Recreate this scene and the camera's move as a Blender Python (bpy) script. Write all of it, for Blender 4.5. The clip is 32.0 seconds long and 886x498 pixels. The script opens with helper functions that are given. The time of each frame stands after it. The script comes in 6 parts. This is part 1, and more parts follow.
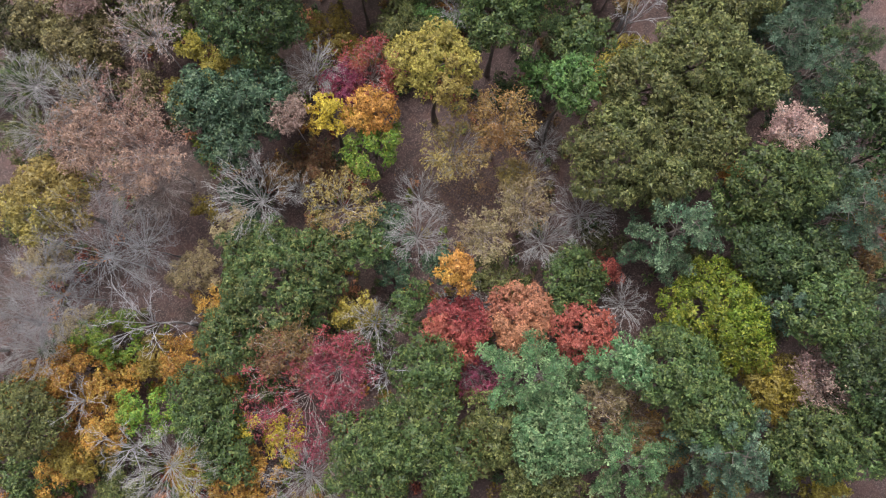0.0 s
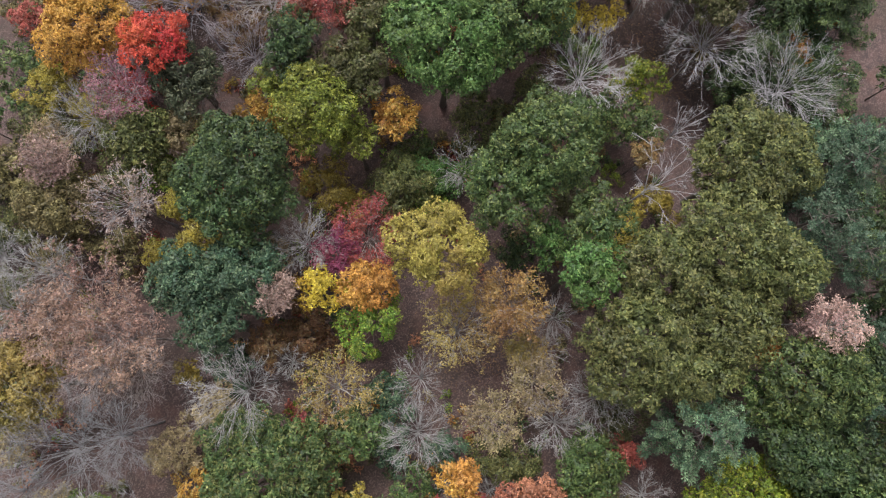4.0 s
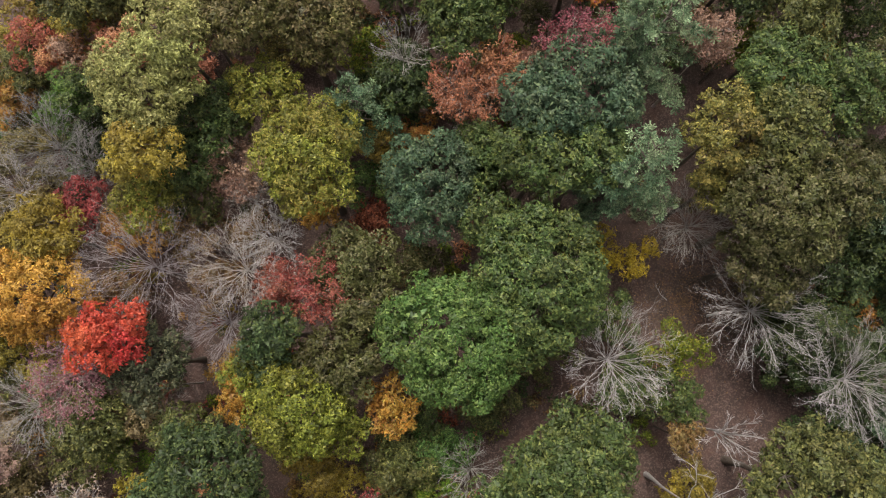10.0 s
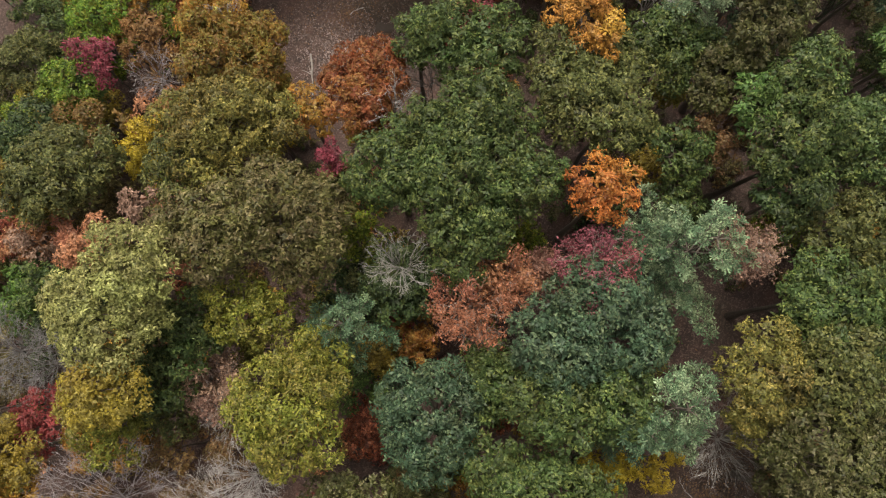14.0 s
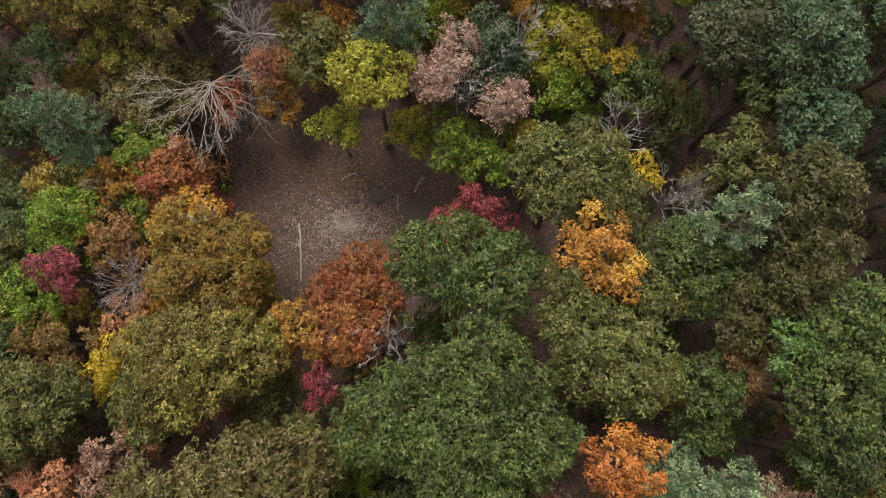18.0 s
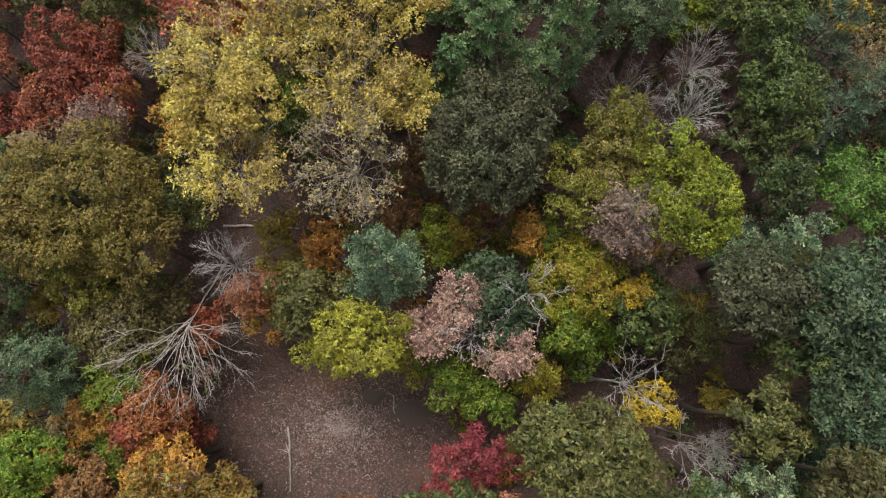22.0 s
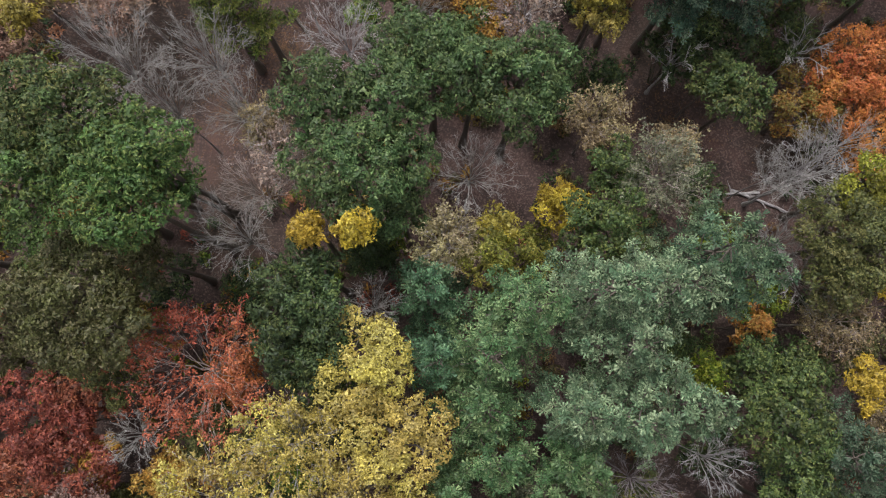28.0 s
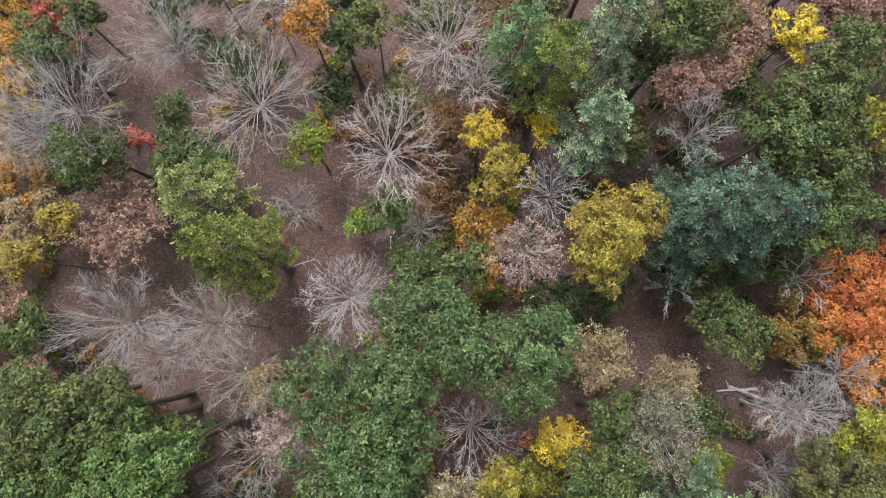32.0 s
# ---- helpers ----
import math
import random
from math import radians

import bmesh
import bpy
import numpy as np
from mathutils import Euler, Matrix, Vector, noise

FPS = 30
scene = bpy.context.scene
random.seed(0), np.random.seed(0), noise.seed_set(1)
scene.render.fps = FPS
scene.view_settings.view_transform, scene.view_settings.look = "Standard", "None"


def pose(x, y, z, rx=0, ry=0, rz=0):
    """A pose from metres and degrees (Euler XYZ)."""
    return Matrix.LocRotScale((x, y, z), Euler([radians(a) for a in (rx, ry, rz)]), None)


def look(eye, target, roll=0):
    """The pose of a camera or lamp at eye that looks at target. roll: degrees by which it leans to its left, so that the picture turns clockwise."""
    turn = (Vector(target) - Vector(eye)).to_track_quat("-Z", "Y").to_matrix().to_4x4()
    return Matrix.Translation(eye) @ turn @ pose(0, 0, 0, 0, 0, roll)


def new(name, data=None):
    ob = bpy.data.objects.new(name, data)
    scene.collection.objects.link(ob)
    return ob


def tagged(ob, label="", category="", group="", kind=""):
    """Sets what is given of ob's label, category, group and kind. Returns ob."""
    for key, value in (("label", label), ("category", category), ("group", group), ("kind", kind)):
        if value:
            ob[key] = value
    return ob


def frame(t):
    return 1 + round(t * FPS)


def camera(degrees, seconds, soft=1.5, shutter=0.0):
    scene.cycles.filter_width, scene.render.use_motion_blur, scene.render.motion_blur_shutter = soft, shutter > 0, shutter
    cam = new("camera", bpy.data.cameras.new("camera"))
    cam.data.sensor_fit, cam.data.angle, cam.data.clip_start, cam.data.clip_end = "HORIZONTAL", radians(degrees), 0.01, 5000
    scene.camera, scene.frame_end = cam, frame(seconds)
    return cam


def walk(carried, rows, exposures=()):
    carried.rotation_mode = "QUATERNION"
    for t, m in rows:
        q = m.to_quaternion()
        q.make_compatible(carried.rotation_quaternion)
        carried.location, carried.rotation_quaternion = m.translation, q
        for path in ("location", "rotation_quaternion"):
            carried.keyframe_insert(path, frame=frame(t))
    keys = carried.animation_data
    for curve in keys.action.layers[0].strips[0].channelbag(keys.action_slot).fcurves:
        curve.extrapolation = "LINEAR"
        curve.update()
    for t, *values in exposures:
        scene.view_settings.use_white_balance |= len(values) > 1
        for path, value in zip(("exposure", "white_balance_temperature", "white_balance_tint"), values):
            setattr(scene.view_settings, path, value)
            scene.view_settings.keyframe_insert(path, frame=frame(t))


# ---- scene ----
cam = camera(66, 32.0, soft=1.15)
PATH = [
    (0.0, pose(-0.000, -0.000, 63.517, 7.021, -1.126, -0.312)),
    (2.0, pose(0.171, 6.926, 61.961, 7.448, -0.850, -0.222)),
    (4.0, pose(0.342, 13.828, 60.414, 7.770, -0.655, -0.194)),
    (6.0, pose(0.463, 20.767, 58.810, 8.053, -0.423, -0.093)),
    (8.0, pose(0.588, 27.735, 57.167, 8.257, -0.237, 0.036)),
    (10.0, pose(0.657, 34.772, 55.501, 8.479, -0.017, 0.232)),
    (12.0, pose(0.664, 41.867, 53.881, 8.666, 0.161, 0.427)),
    (14.0, pose(0.655, 49.071, 52.458, 8.914, 0.203, 0.482)),
    (16.0, pose(0.618, 56.256, 51.341, 8.990, 0.255, 0.394)),
    (18.0, pose(0.599, 63.499, 50.381, 8.956, 0.276, 0.224)),
    (20.0, pose(0.588, 70.875, 49.619, 8.941, 0.309, 0.018)),
    (22.0, pose(0.613, 78.331, 49.141, 8.859, 0.294, -0.104)),
    (24.0, pose(0.607, 85.837, 49.068, 8.747, 0.268, -0.110)),
    (26.0, pose(0.532, 93.200, 49.403, 8.373, 0.161, -0.101)),
    (28.0, pose(0.423, 100.421, 50.108, 7.781, 0.009, -0.152)),
    (30.0, pose(0.300, 107.515, 51.020, 7.034, -0.210, -0.217)),
    (32.0, pose(0.152, 114.666, 52.000, 6.397, -0.373, -0.286)),
]
walk(cam, PATH, exposures=[
    (0.0, 1.45, 6100, 7.2), (5.0, 1.28, 6150, 6), (9.0, 1.20, 6850, 5.5), (14.0, 1.14, 7300, 3), (18.0, 1.02, 7400, 2.5), (22.0, 1.00, 6950, 5),
    (24.0, 1.02, 6500, 4.5), (26.5, 0.83, 6350, 5.5), (28.0, 1.03, 6300, 6), (30.0, 1.40, 6300, 6.5), (32.0, 1.54, 6300, 7.5)])

# ---- overcast daylight ----
world = bpy.data.worlds.new("overcast_sky")
scene.world = world
world.use_nodes = True
wn = world.node_tree.nodes
sky = wn.new("ShaderNodeTexSky")
sky.sky_type, sky.sun_disc = "NISHITA", False
sky.sun_elevation, sky.sun_rotation = radians(65), radians(-17)
sky.air_density, sky.dust_density, sky.ozone_density = 1.0, 4.0, 1.0
soften = wn.new("ShaderNodeHueSaturation")
soften.inputs["Saturation"].default_value = 0.15
world.node_tree.links.new(sky.outputs[0], soften.inputs["Color"])
world.node_tree.links.new(soften.outputs[0], wn["Background"].inputs[0])
wn["Background"].inputs[1].default_value = 0.085
sun = new("sun", bpy.data.lights.new("sun", "SUN"))
sun.data.energy, sun.data.angle, sun.data.color = 1.5, radians(24), (1.0, 0.96, 0.9)
sun.matrix_world = look((-8, 26, 60), (0, 0, 0))


# ---- materials ----
def nodes_of(name):
    m = bpy.data.materials.new(name)
    m.use_nodes = True
    nt = m.node_tree
    return m, nt, nt.nodes["Principled BSDF"]


def mixed(nt, a, b, fac, blend="MIX"):
    n = nt.nodes.new("ShaderNodeMix")
    n.data_type, n.blend_type = "RGBA", blend
    for s, v in ((6, a), (7, b), (0, fac)):
        if hasattr(v, "is_output"):
            nt.links.new(v, n.inputs[s])
        else:
            n.inputs[s].default_value = v
    return n.outputs[2]


def ramped(nt, src, a, b, lo=0.0, hi=1.0):
    n = nt.nodes.new("ShaderNodeMapRange")
    nt.links.new(src, n.inputs[0])
    n.inputs[1].default_value, n.inputs[2].default_value, n.inputs[3].default_value, n.inputs[4].default_value = lo, hi, a, b
    return n.outputs[0]


def noisy(nt, scale, detail=2.0, coord="Object"):
    tc = nt.nodes.new("ShaderNodeTexCoord")
    n = nt.nodes.new("ShaderNodeTexNoise")
    n.inputs["Scale"].default_value, n.inputs["Detail"].default_value = scale, detail
    nt.links.new(tc.outputs[coord], n.inputs["Vector"])
    return n.outputs[0]


def leaf_material(name, base, other, share=0.3, gloss=0.52):
    """Leaves of one hue with some of another mixed in by leaf and by bough."""
    m, nt, bsdf = nodes_of(name)
    geo, info = nt.nodes.new("ShaderNodeNewGeometry"), nt.nodes.new("ShaderNodeObjectInfo")
    isl = geo.outputs["Random Per Island"]
    patch = noisy(nt, 0.9, 2.0)
    add = nt.nodes.new("ShaderNodeMath")
    add.operation = "ADD"
    nt.links.new(ramped(nt, isl, -0.35, 0.35), add.inputs[0])
    nt.links.new(patch, add.inputs[1])
    fac = ramped(nt, add.outputs[0], 0.0, 1.0, 0.75 - share, 1.15 - share)
    col = mixed(nt, (*base, 1), (*other, 1), fac)
    tint = nt.nodes.new("ShaderNodeHueSaturation")
    nt.links.new(col, tint.inputs["Color"])
    mul = nt.nodes.new("ShaderNodeMath")
    mul.operation = "MULTIPLY"
    nt.links.new(ramped(nt, isl, 0.55, 1.45), mul.inputs[0])
    nt.links.new(ramped(nt, info.outputs["Random"], 0.85, 1.15), mul.inputs[1])
    grain = nt.nodes.new("ShaderNodeMath")
    grain.operation = "MULTIPLY"
    nt.links.new(mul.outputs[0], grain.inputs[0])
    nt.links.new(ramped(nt, noisy(nt, 11.0, 3.0), 0.5, 1.5, 0.32, 0.68), grain.inputs[1])
    bough = nt.nodes.new("ShaderNodeMath")
    bough.operation = "MULTIPLY"
    nt.links.new(grain.outputs[0], bough.inputs[0])
    nt.links.new(ramped(nt, noisy(nt, 1.5, 2.0), 0.68, 1.36, 0.33, 0.67), bough.inputs[1])
    nt.links.new(bough.outputs[0], tint.inputs["Value"])
    nt.links.new(ramped(nt, info.outputs["Random"], 0.488, 0.512), tint.inputs["Hue"])
    nt.links.new(tint.outputs[0], bsdf.inputs["Base Color"])
    bsdf.inputs["Roughness"].default_value = gloss
    bsdf.inputs["Specular IOR Level"].default_value = 0.27
    tr = nt.nodes.new("ShaderNodeBsdfTranslucent")
    nt.links.new(tint.outputs[0], tr.inputs["Color"])
    mix = nt.nodes.new("ShaderNodeMixShader")
    mix.inputs[0].default_value = 0.14
    nt.links.new(bsdf.outputs[0], mix.inputs[1])
    nt.links.new(tr.outputs[0], mix.inputs[2])
    nt.links.new(mix.outputs[0], nt.nodes["Material Output"].inputs[0])
    return m


def bark_material(name, a, b, moss=0.4):
    m, nt, bsdf = nodes_of(name)
    fine = noisy(nt, 9.0, 4.0)
    broad = noisy(nt, 1.1, 2.0)
    col = mixed(nt, (*a, 1), (*b, 1), ramped(nt, fine, 0.0, 1.0, 0.35, 0.65))
    col = mixed(nt, col, (0.115, 0.105, 0.10, 1), ramped(nt, broad, 0.0, moss, 0.5, 0.75))
    info = nt.nodes.new("ShaderNodeObjectInfo")
    val = nt.nodes.new("ShaderNodeHueSaturation")
    nt.links.new(col, val.inputs["Color"])
    nt.links.new(ramped(nt, info.outputs["Random"], 0.8, 1.2), val.inputs["Value"])
    nt.links.new(val.outputs[0], bsdf.inputs["Base Color"])
    bsdf.inputs["Roughness"].default_value = 0.85
    bump = nt.nodes.new("ShaderNodeBump")
    bump.inputs["Strength"].default_value, bump.inputs["Distance"].default_value = 0.5, 0.02
    nt.links.new(fine, bump.inputs["Height"])
    nt.links.new(bump.outputs[0], bsdf.inputs["Normal"])
    return m


# name: base colour, second colour, share of the second, words for the label
TONES = {
    "green": ((0.053, 0.082, 0.026), (0.095, 0.108, 0.032), 0.3, "dull green"),
    "green2": ((0.053, 0.09, 0.032), (0.09, 0.112, 0.042), 0.3, "fresh green"),
    "greenmid": ((0.053, 0.082, 0.026), (0.1, 0.098, 0.032), 0.3, "mid green"),
    "greenbright": ((0.063, 0.118, 0.03), (0.1, 0.139, 0.04), 0.3, "bright green"),
    "leafgreen": ((0.057, 0.102, 0.028), (0.104, 0.122, 0.034), 0.3, "leaf green"),
    "dgreen": ((0.036, 0.058, 0.022), (0.063, 0.077, 0.024), 0.3, "dark green"),
    "bluegreen": ((0.044, 0.078, 0.044), (0.078, 0.1, 0.052), 0.3, "bluish green"),
    "bluegreen2": ((0.044, 0.088, 0.06), (0.1, 0.13, 0.085), 0.35, "bluish green"),
    "tealgreen": ((0.064, 0.126, 0.066), (0.092, 0.145, 0.072), 0.3, "teal green"),
    "tealpale": ((0.074, 0.126, 0.076), (0.115, 0.158, 0.092), 0.35, "pale bluish green"),
    "lgreen": ((0.079, 0.15, 0.062), (0.138, 0.18, 0.082), 0.35, "light green"),
    "palepine": ((0.096, 0.158, 0.086), (0.18, 0.222, 0.13), 0.42, "pale grey green"),
    "yellowpine": ((0.121, 0.144, 0.043), (0.179, 0.185, 0.061), 0.4, "yellowish green"),
    "yellowgreen": ((0.089, 0.124, 0.025), (0.158, 0.16, 0.036), 0.35, "yellowish green"),
    "grey": ((0.052, 0.088, 0.054), (0.09, 0.112, 0.07), 0.3, "grey green"),
    "greyolive": ((0.052, 0.06, 0.034), (0.085, 0.082, 0.045), 0.3, "greyish olive"),
    "olive": ((0.076, 0.086, 0.028), (0.115, 0.108, 0.036), 0.35, "olive green"),
    "olivedark": ((0.065, 0.068, 0.02), (0.09, 0.078, 0.039), 0.35, "dark olive"),
    "olivebrown": ((0.089, 0.084, 0.024), (0.118, 0.091, 0.045), 0.4, "brownish olive"),
    "brownolive": ((0.108, 0.088, 0.036), (0.143, 0.111, 0.048), 0.4, "brownish olive"),
    "oliveyellow": ((0.135, 0.142, 0.022), (0.182, 0.155, 0.035), 0.35, "olive yellow"),
    "goldrusset": ((0.128, 0.11, 0.027), (0.15, 0.106, 0.03), 0.4, "brownish gold"),
    "olivegold": ((0.127, 0.117, 0.032), (0.182, 0.14, 0.04), 0.35, "olive gold"),
    "goldolive": ((0.226, 0.17, 0.032), (0.154, 0.134, 0.037), 0.35, "golden olive"),
    "yg2": ((0.11, 0.124, 0.019), (0.158, 0.154, 0.026), 0.35, "yellowish green"),
    "ygreen": ((0.098, 0.136, 0.014), (0.162, 0.158, 0.019), 0.3, "yellow green"),
    "ygreen2": ((0.128, 0.164, 0.018), (0.174, 0.187, 0.024), 0.3, "bright yellow green"),
    "ygreen3": ((0.158, 0.154, 0.016), (0.199, 0.182, 0.03), 0.35, "yellow green"),
    "palegreen": ((0.21, 0.215, 0.07), (0.25, 0.235, 0.09), 0.35, "pale yellow green"),
    "lime": ((0.1, 0.17, 0.022), (0.155, 0.165, 0.025), 0.3, "lime green"),
    "brightgreen": ((0.063, 0.13, 0.024), (0.09, 0.135, 0.028), 0.25, "bright green"),
    "yellowlime": ((0.25, 0.238, 0.034), (0.215, 0.215, 0.03), 0.35, "lime yellow"),
    "yellow": ((0.41, 0.285, 0.03), (0.30, 0.22, 0.034), 0.35, "yellow"),
    "goldyellow": ((0.44, 0.34, 0.075), (0.315, 0.255, 0.085), 0.4, "golden yellow"),
    "paleyellow": ((0.3, 0.25, 0.12), (0.24, 0.195, 0.125), 0.4, "pale yellow"),
    "gold": ((0.256, 0.187, 0.026), (0.176, 0.14, 0.037), 0.4, "golden"),
    "goldbrown": ((0.273, 0.194, 0.046), (0.174, 0.135, 0.046), 0.4, "golden brown"),
    "orangegold": ((0.43, 0.205, 0.042), (0.34, 0.185, 0.042), 0.4, "orange gold"),
    "orange": ((0.335, 0.148, 0.029), (0.235, 0.148, 0.036), 0.4, "orange"),
    "orangeolive": ((0.24, 0.125, 0.026), (0.14, 0.12, 0.03), 0.45, "orange and olive"),
    "orangelime": ((0.261, 0.168, 0.029), (0.167, 0.182, 0.02), 0.5, "orange and lime"),
    "orangered": ((0.381, 0.111, 0.029), (0.273, 0.111, 0.032), 0.4, "orange red"),
    "orangered2": ((0.4, 0.146, 0.036), (0.34, 0.105, 0.04), 0.4, "orange red"),
    "rustgreen": ((0.26, 0.078, 0.03), (0.18, 0.085, 0.03), 0.4, "rust red"),
    "rust": ((0.178, 0.091, 0.039), (0.116, 0.079, 0.035), 0.4, "rusty brown"),
    "brownorange": ((0.178, 0.096, 0.028), (0.107, 0.074, 0.028), 0.4, "brown orange"),
    "red": ((0.29, 0.062, 0.052), (0.2, 0.06, 0.045), 0.35, "red"),
    "red2": ((0.418, 0.049, 0.032), (0.321, 0.049, 0.032), 0.35, "bright scarlet"),
    "red3": ((0.232, 0.054, 0.033), (0.196, 0.079, 0.033), 0.4, "deep red"),
    "redtree": ((0.39, 0.105, 0.06), (0.3, 0.085, 0.052), 0.35, "pale red"),
    "redbare": ((0.268, 0.066, 0.053), (0.188, 0.062, 0.048), 0.35, "red"),
    "crimson": ((0.246, 0.044, 0.061), (0.175, 0.041, 0.045), 0.35, "crimson"),
    "darkred": ((0.165, 0.042, 0.03), (0.215, 0.062, 0.036), 0.35, "dark red"),
    "magenta": ((0.237, 0.046, 0.093), (0.164, 0.046, 0.069), 0.3, "magenta"),
    "magentared": ((0.232, 0.064, 0.081), (0.178, 0.054, 0.065), 0.3, "rose red"),
    "pinkred": ((0.214, 0.101, 0.081), (0.178, 0.084, 0.068), 0.3, "dusty rose"),
    "coral": ((0.35, 0.145, 0.085), (0.27, 0.11, 0.062), 0.35, "coral"),
    "salmon": ((0.265, 0.155, 0.118), (0.205, 0.12, 0.092), 0.35, "salmon brown"),
    "pink": ((0.255, 0.16, 0.138), (0.205, 0.128, 0.11), 0.35, "dusty pink"),
    "pinkbright": ((0.405, 0.257, 0.223), (0.311, 0.189, 0.162), 0.4, "pale pink"),
    "pinkwhite": ((0.27, 0.19, 0.165), (0.21, 0.145, 0.12), 0.35, "pale pink"),
    "pinkgrey": ((0.224, 0.159, 0.146), (0.196, 0.138, 0.098), 0.35, "greyish pink"),
    "purple": ((0.25, 0.105, 0.13), (0.19, 0.09, 0.105), 0.3, "purplish pink"),
    "tan": ((0.253, 0.187, 0.108), (0.196, 0.148, 0.075), 0.4, "tan"),
    "oliveyellow2": ((0.25, 0.182, 0.045), (0.201, 0.159, 0.037), 0.4, "olive yellow"),
    "orangebrown": ((0.25, 0.128, 0.046), (0.2, 0.12, 0.046), 0.4, "orange brown"),
    "goldpale": ((0.293, 0.207, 0.067), (0.22, 0.159, 0.061), 0.4, "muted gold"),
    "greypale": ((0.12, 0.125, 0.08), (0.16, 0.15, 0.095), 0.3, "pale greyish olive"),
    "pinebl": ((0.062, 0.112, 0.062), (0.122, 0.164, 0.09), 0.35, "bluish green"),
}
LEAF = {k: leaf_material("leaves_" + k, v[0], v[1], v[2]) for k, v in TONES.items()}
BARKS = {
    "grey": bark_material("bark_grey", (0.36, 0.33, 0.325), (0.24, 0.215, 0.21)),
    "white": bark_material("bark_white", (0.44, 0.405, 0.415), (0.30, 0.27, 0.28), 0.15),
    "darkgrey": bark_material("bark_darkgrey", (0.28, 0.26, 0.268), (0.17, 0.155, 0.16)),
    "purplegrey": bark_material("bark_purplegrey", (0.37, 0.32, 0.34), (0.24, 0.20, 0.22)),
    "pinkgrey": bark_material("bark_pinkgrey", (0.42, 0.35, 0.33), (0.28, 0.22, 0.21)),
    "pinkwhite": bark_material("bark_pinkwhite", (0.46, 0.41, 0.40), (0.32, 0.27, 0.26)),
    "brown": bark_material("bark_brown", (0.14, 0.11, 0.095), (0.08, 0.063, 0.053)),
}


# ---- mesh helpers ----
def quads(name, v, q, material, smooth=False):
    me = bpy.data.meshes.new(name)
    v, q = np.asarray(v, dtype=np.float32), np.asarray(q, dtype=np.int32)
    me.vertices.add(len(v))
    me.vertices.foreach_set("co", v.ravel())
    me.loops.add(q.size)
    me.loops.foreach_set("vertex_index", q.ravel())
    me.polygons.add(len(q))
    me.polygons.foreach_set("loop_start", np.arange(0, q.size, q.shape[1], dtype=np.int32))
    me.polygons.foreach_set("use_smooth", np.full(len(q), smooth))
    me.materials.append(material)
    me.update(calc_edges=True)
    return me


def part(name, me, parent, label="", kind=""):
    ob = new(name, me)
    ob.parent = parent
    return tagged(ob, label, kind=kind)


def unit(a):
    return a / np.maximum(np.linalg.norm(a, axis=-1, keepdims=True), 1e-6)


def sticks(a, b, ra, rb, sides=3):
    """Tapered sticks from points a to points b."""
    a, b = np.asarray(a, float), np.asarray(b, float)
    n = len(a)
    d = unit(b - a)
    ref = np.where(np.abs(d[:, 2:3]) > 0.9, [[1.0, 0, 0]], [[0, 0, 1.0]])
    s = unit(np.cross(d, ref))
    t = np.cross(d, s)
    ang = np.arange(sides) * 2 * np.pi / sides
    ring = s[:, None, :] * np.cos(ang)[None, :, None] + t[:, None, :] * np.sin(ang)[None, :, None]
    ra, rb = np.broadcast_to(ra, n)[:, None, None], np.broadcast_to(rb, n)[:, None, None]
    v = np.concatenate([a[:, None, :] + ring * ra, b[:, None, :] + ring * rb], axis=1).reshape(-1, 3)
    i = np.arange(sides)
    one = np.stack([i, (i + 1) % sides, (i + 1) % sides + sides, i + sides], axis=1)
    q = (one[None] + (np.arange(n) * 2 * sides)[:, None, None]).reshape(-1, 4)
    return v, q


def joined(pieces):
    vs, qs, n = [], [], 0
    for v, q in pieces:
        vs.append(v), qs.append(q + n)
        n += len(v)
    return np.concatenate(vs), np.concatenate(qs)


def tube(pts, radii, sides=6):
    """One bent, tapered pole with shared rings."""
    pts = np.asarray(pts, float)
    k = len(pts)
    d = unit(np.gradient(pts, axis=0))
    ref = np.where(np.abs(d[:, 2:3]) > 0.9, [[1.0, 0, 0]], [[0, 0, 1.0]])
    s = unit(np.cross(d, ref))
    for j in range(1, k):
        s[j] = unit(s[j - 1] - d[j] * np.dot(s[j - 1], d[j]))
    t = np.cross(d, s)
    ang = np.arange(sides) * 2 * np.pi / sides
    v = (pts[:, None] + (s[:, None] * np.cos(ang)[None, :, None] + t[:, None] * np.sin(ang)[None, :, None]) * np.asarray(radii)[:, None, None]).reshape(-1, 3)
    i = np.arange(sides)
    q = np.concatenate([np.stack([i, (i + 1) % sides, (i + 1) % sides + sides, i + sides], axis=1) + j * sides for j in range(k - 1)])
    return v, q


def spikes(a, b, r):
    """Twigs that run out to a point: three faces each."""
    n = len(a)
    d = unit(b - a)
    ref = np.where(np.abs(d[:, 2:3]) > 0.9, [[1.0, 0, 0]], [[0, 0, 1.0]])
    s = unit(np.cross(d, ref))
    t = np.cross(d, s)
    r = np.broadcast_to(r, n)[:, None]
    v = np.stack([a + s * r, a + (t * 0.87 - s * 0.5) * r, a - (t * 0.87 + s * 0.5) * r, b], axis=1).reshape(-1, 3)
    q = (np.array([[0, 1, 3], [1, 2, 3], [2, 0, 3]])[None] + (np.arange(n) * 4)[:, None, None]).reshape(-1, 3)
    return v, q


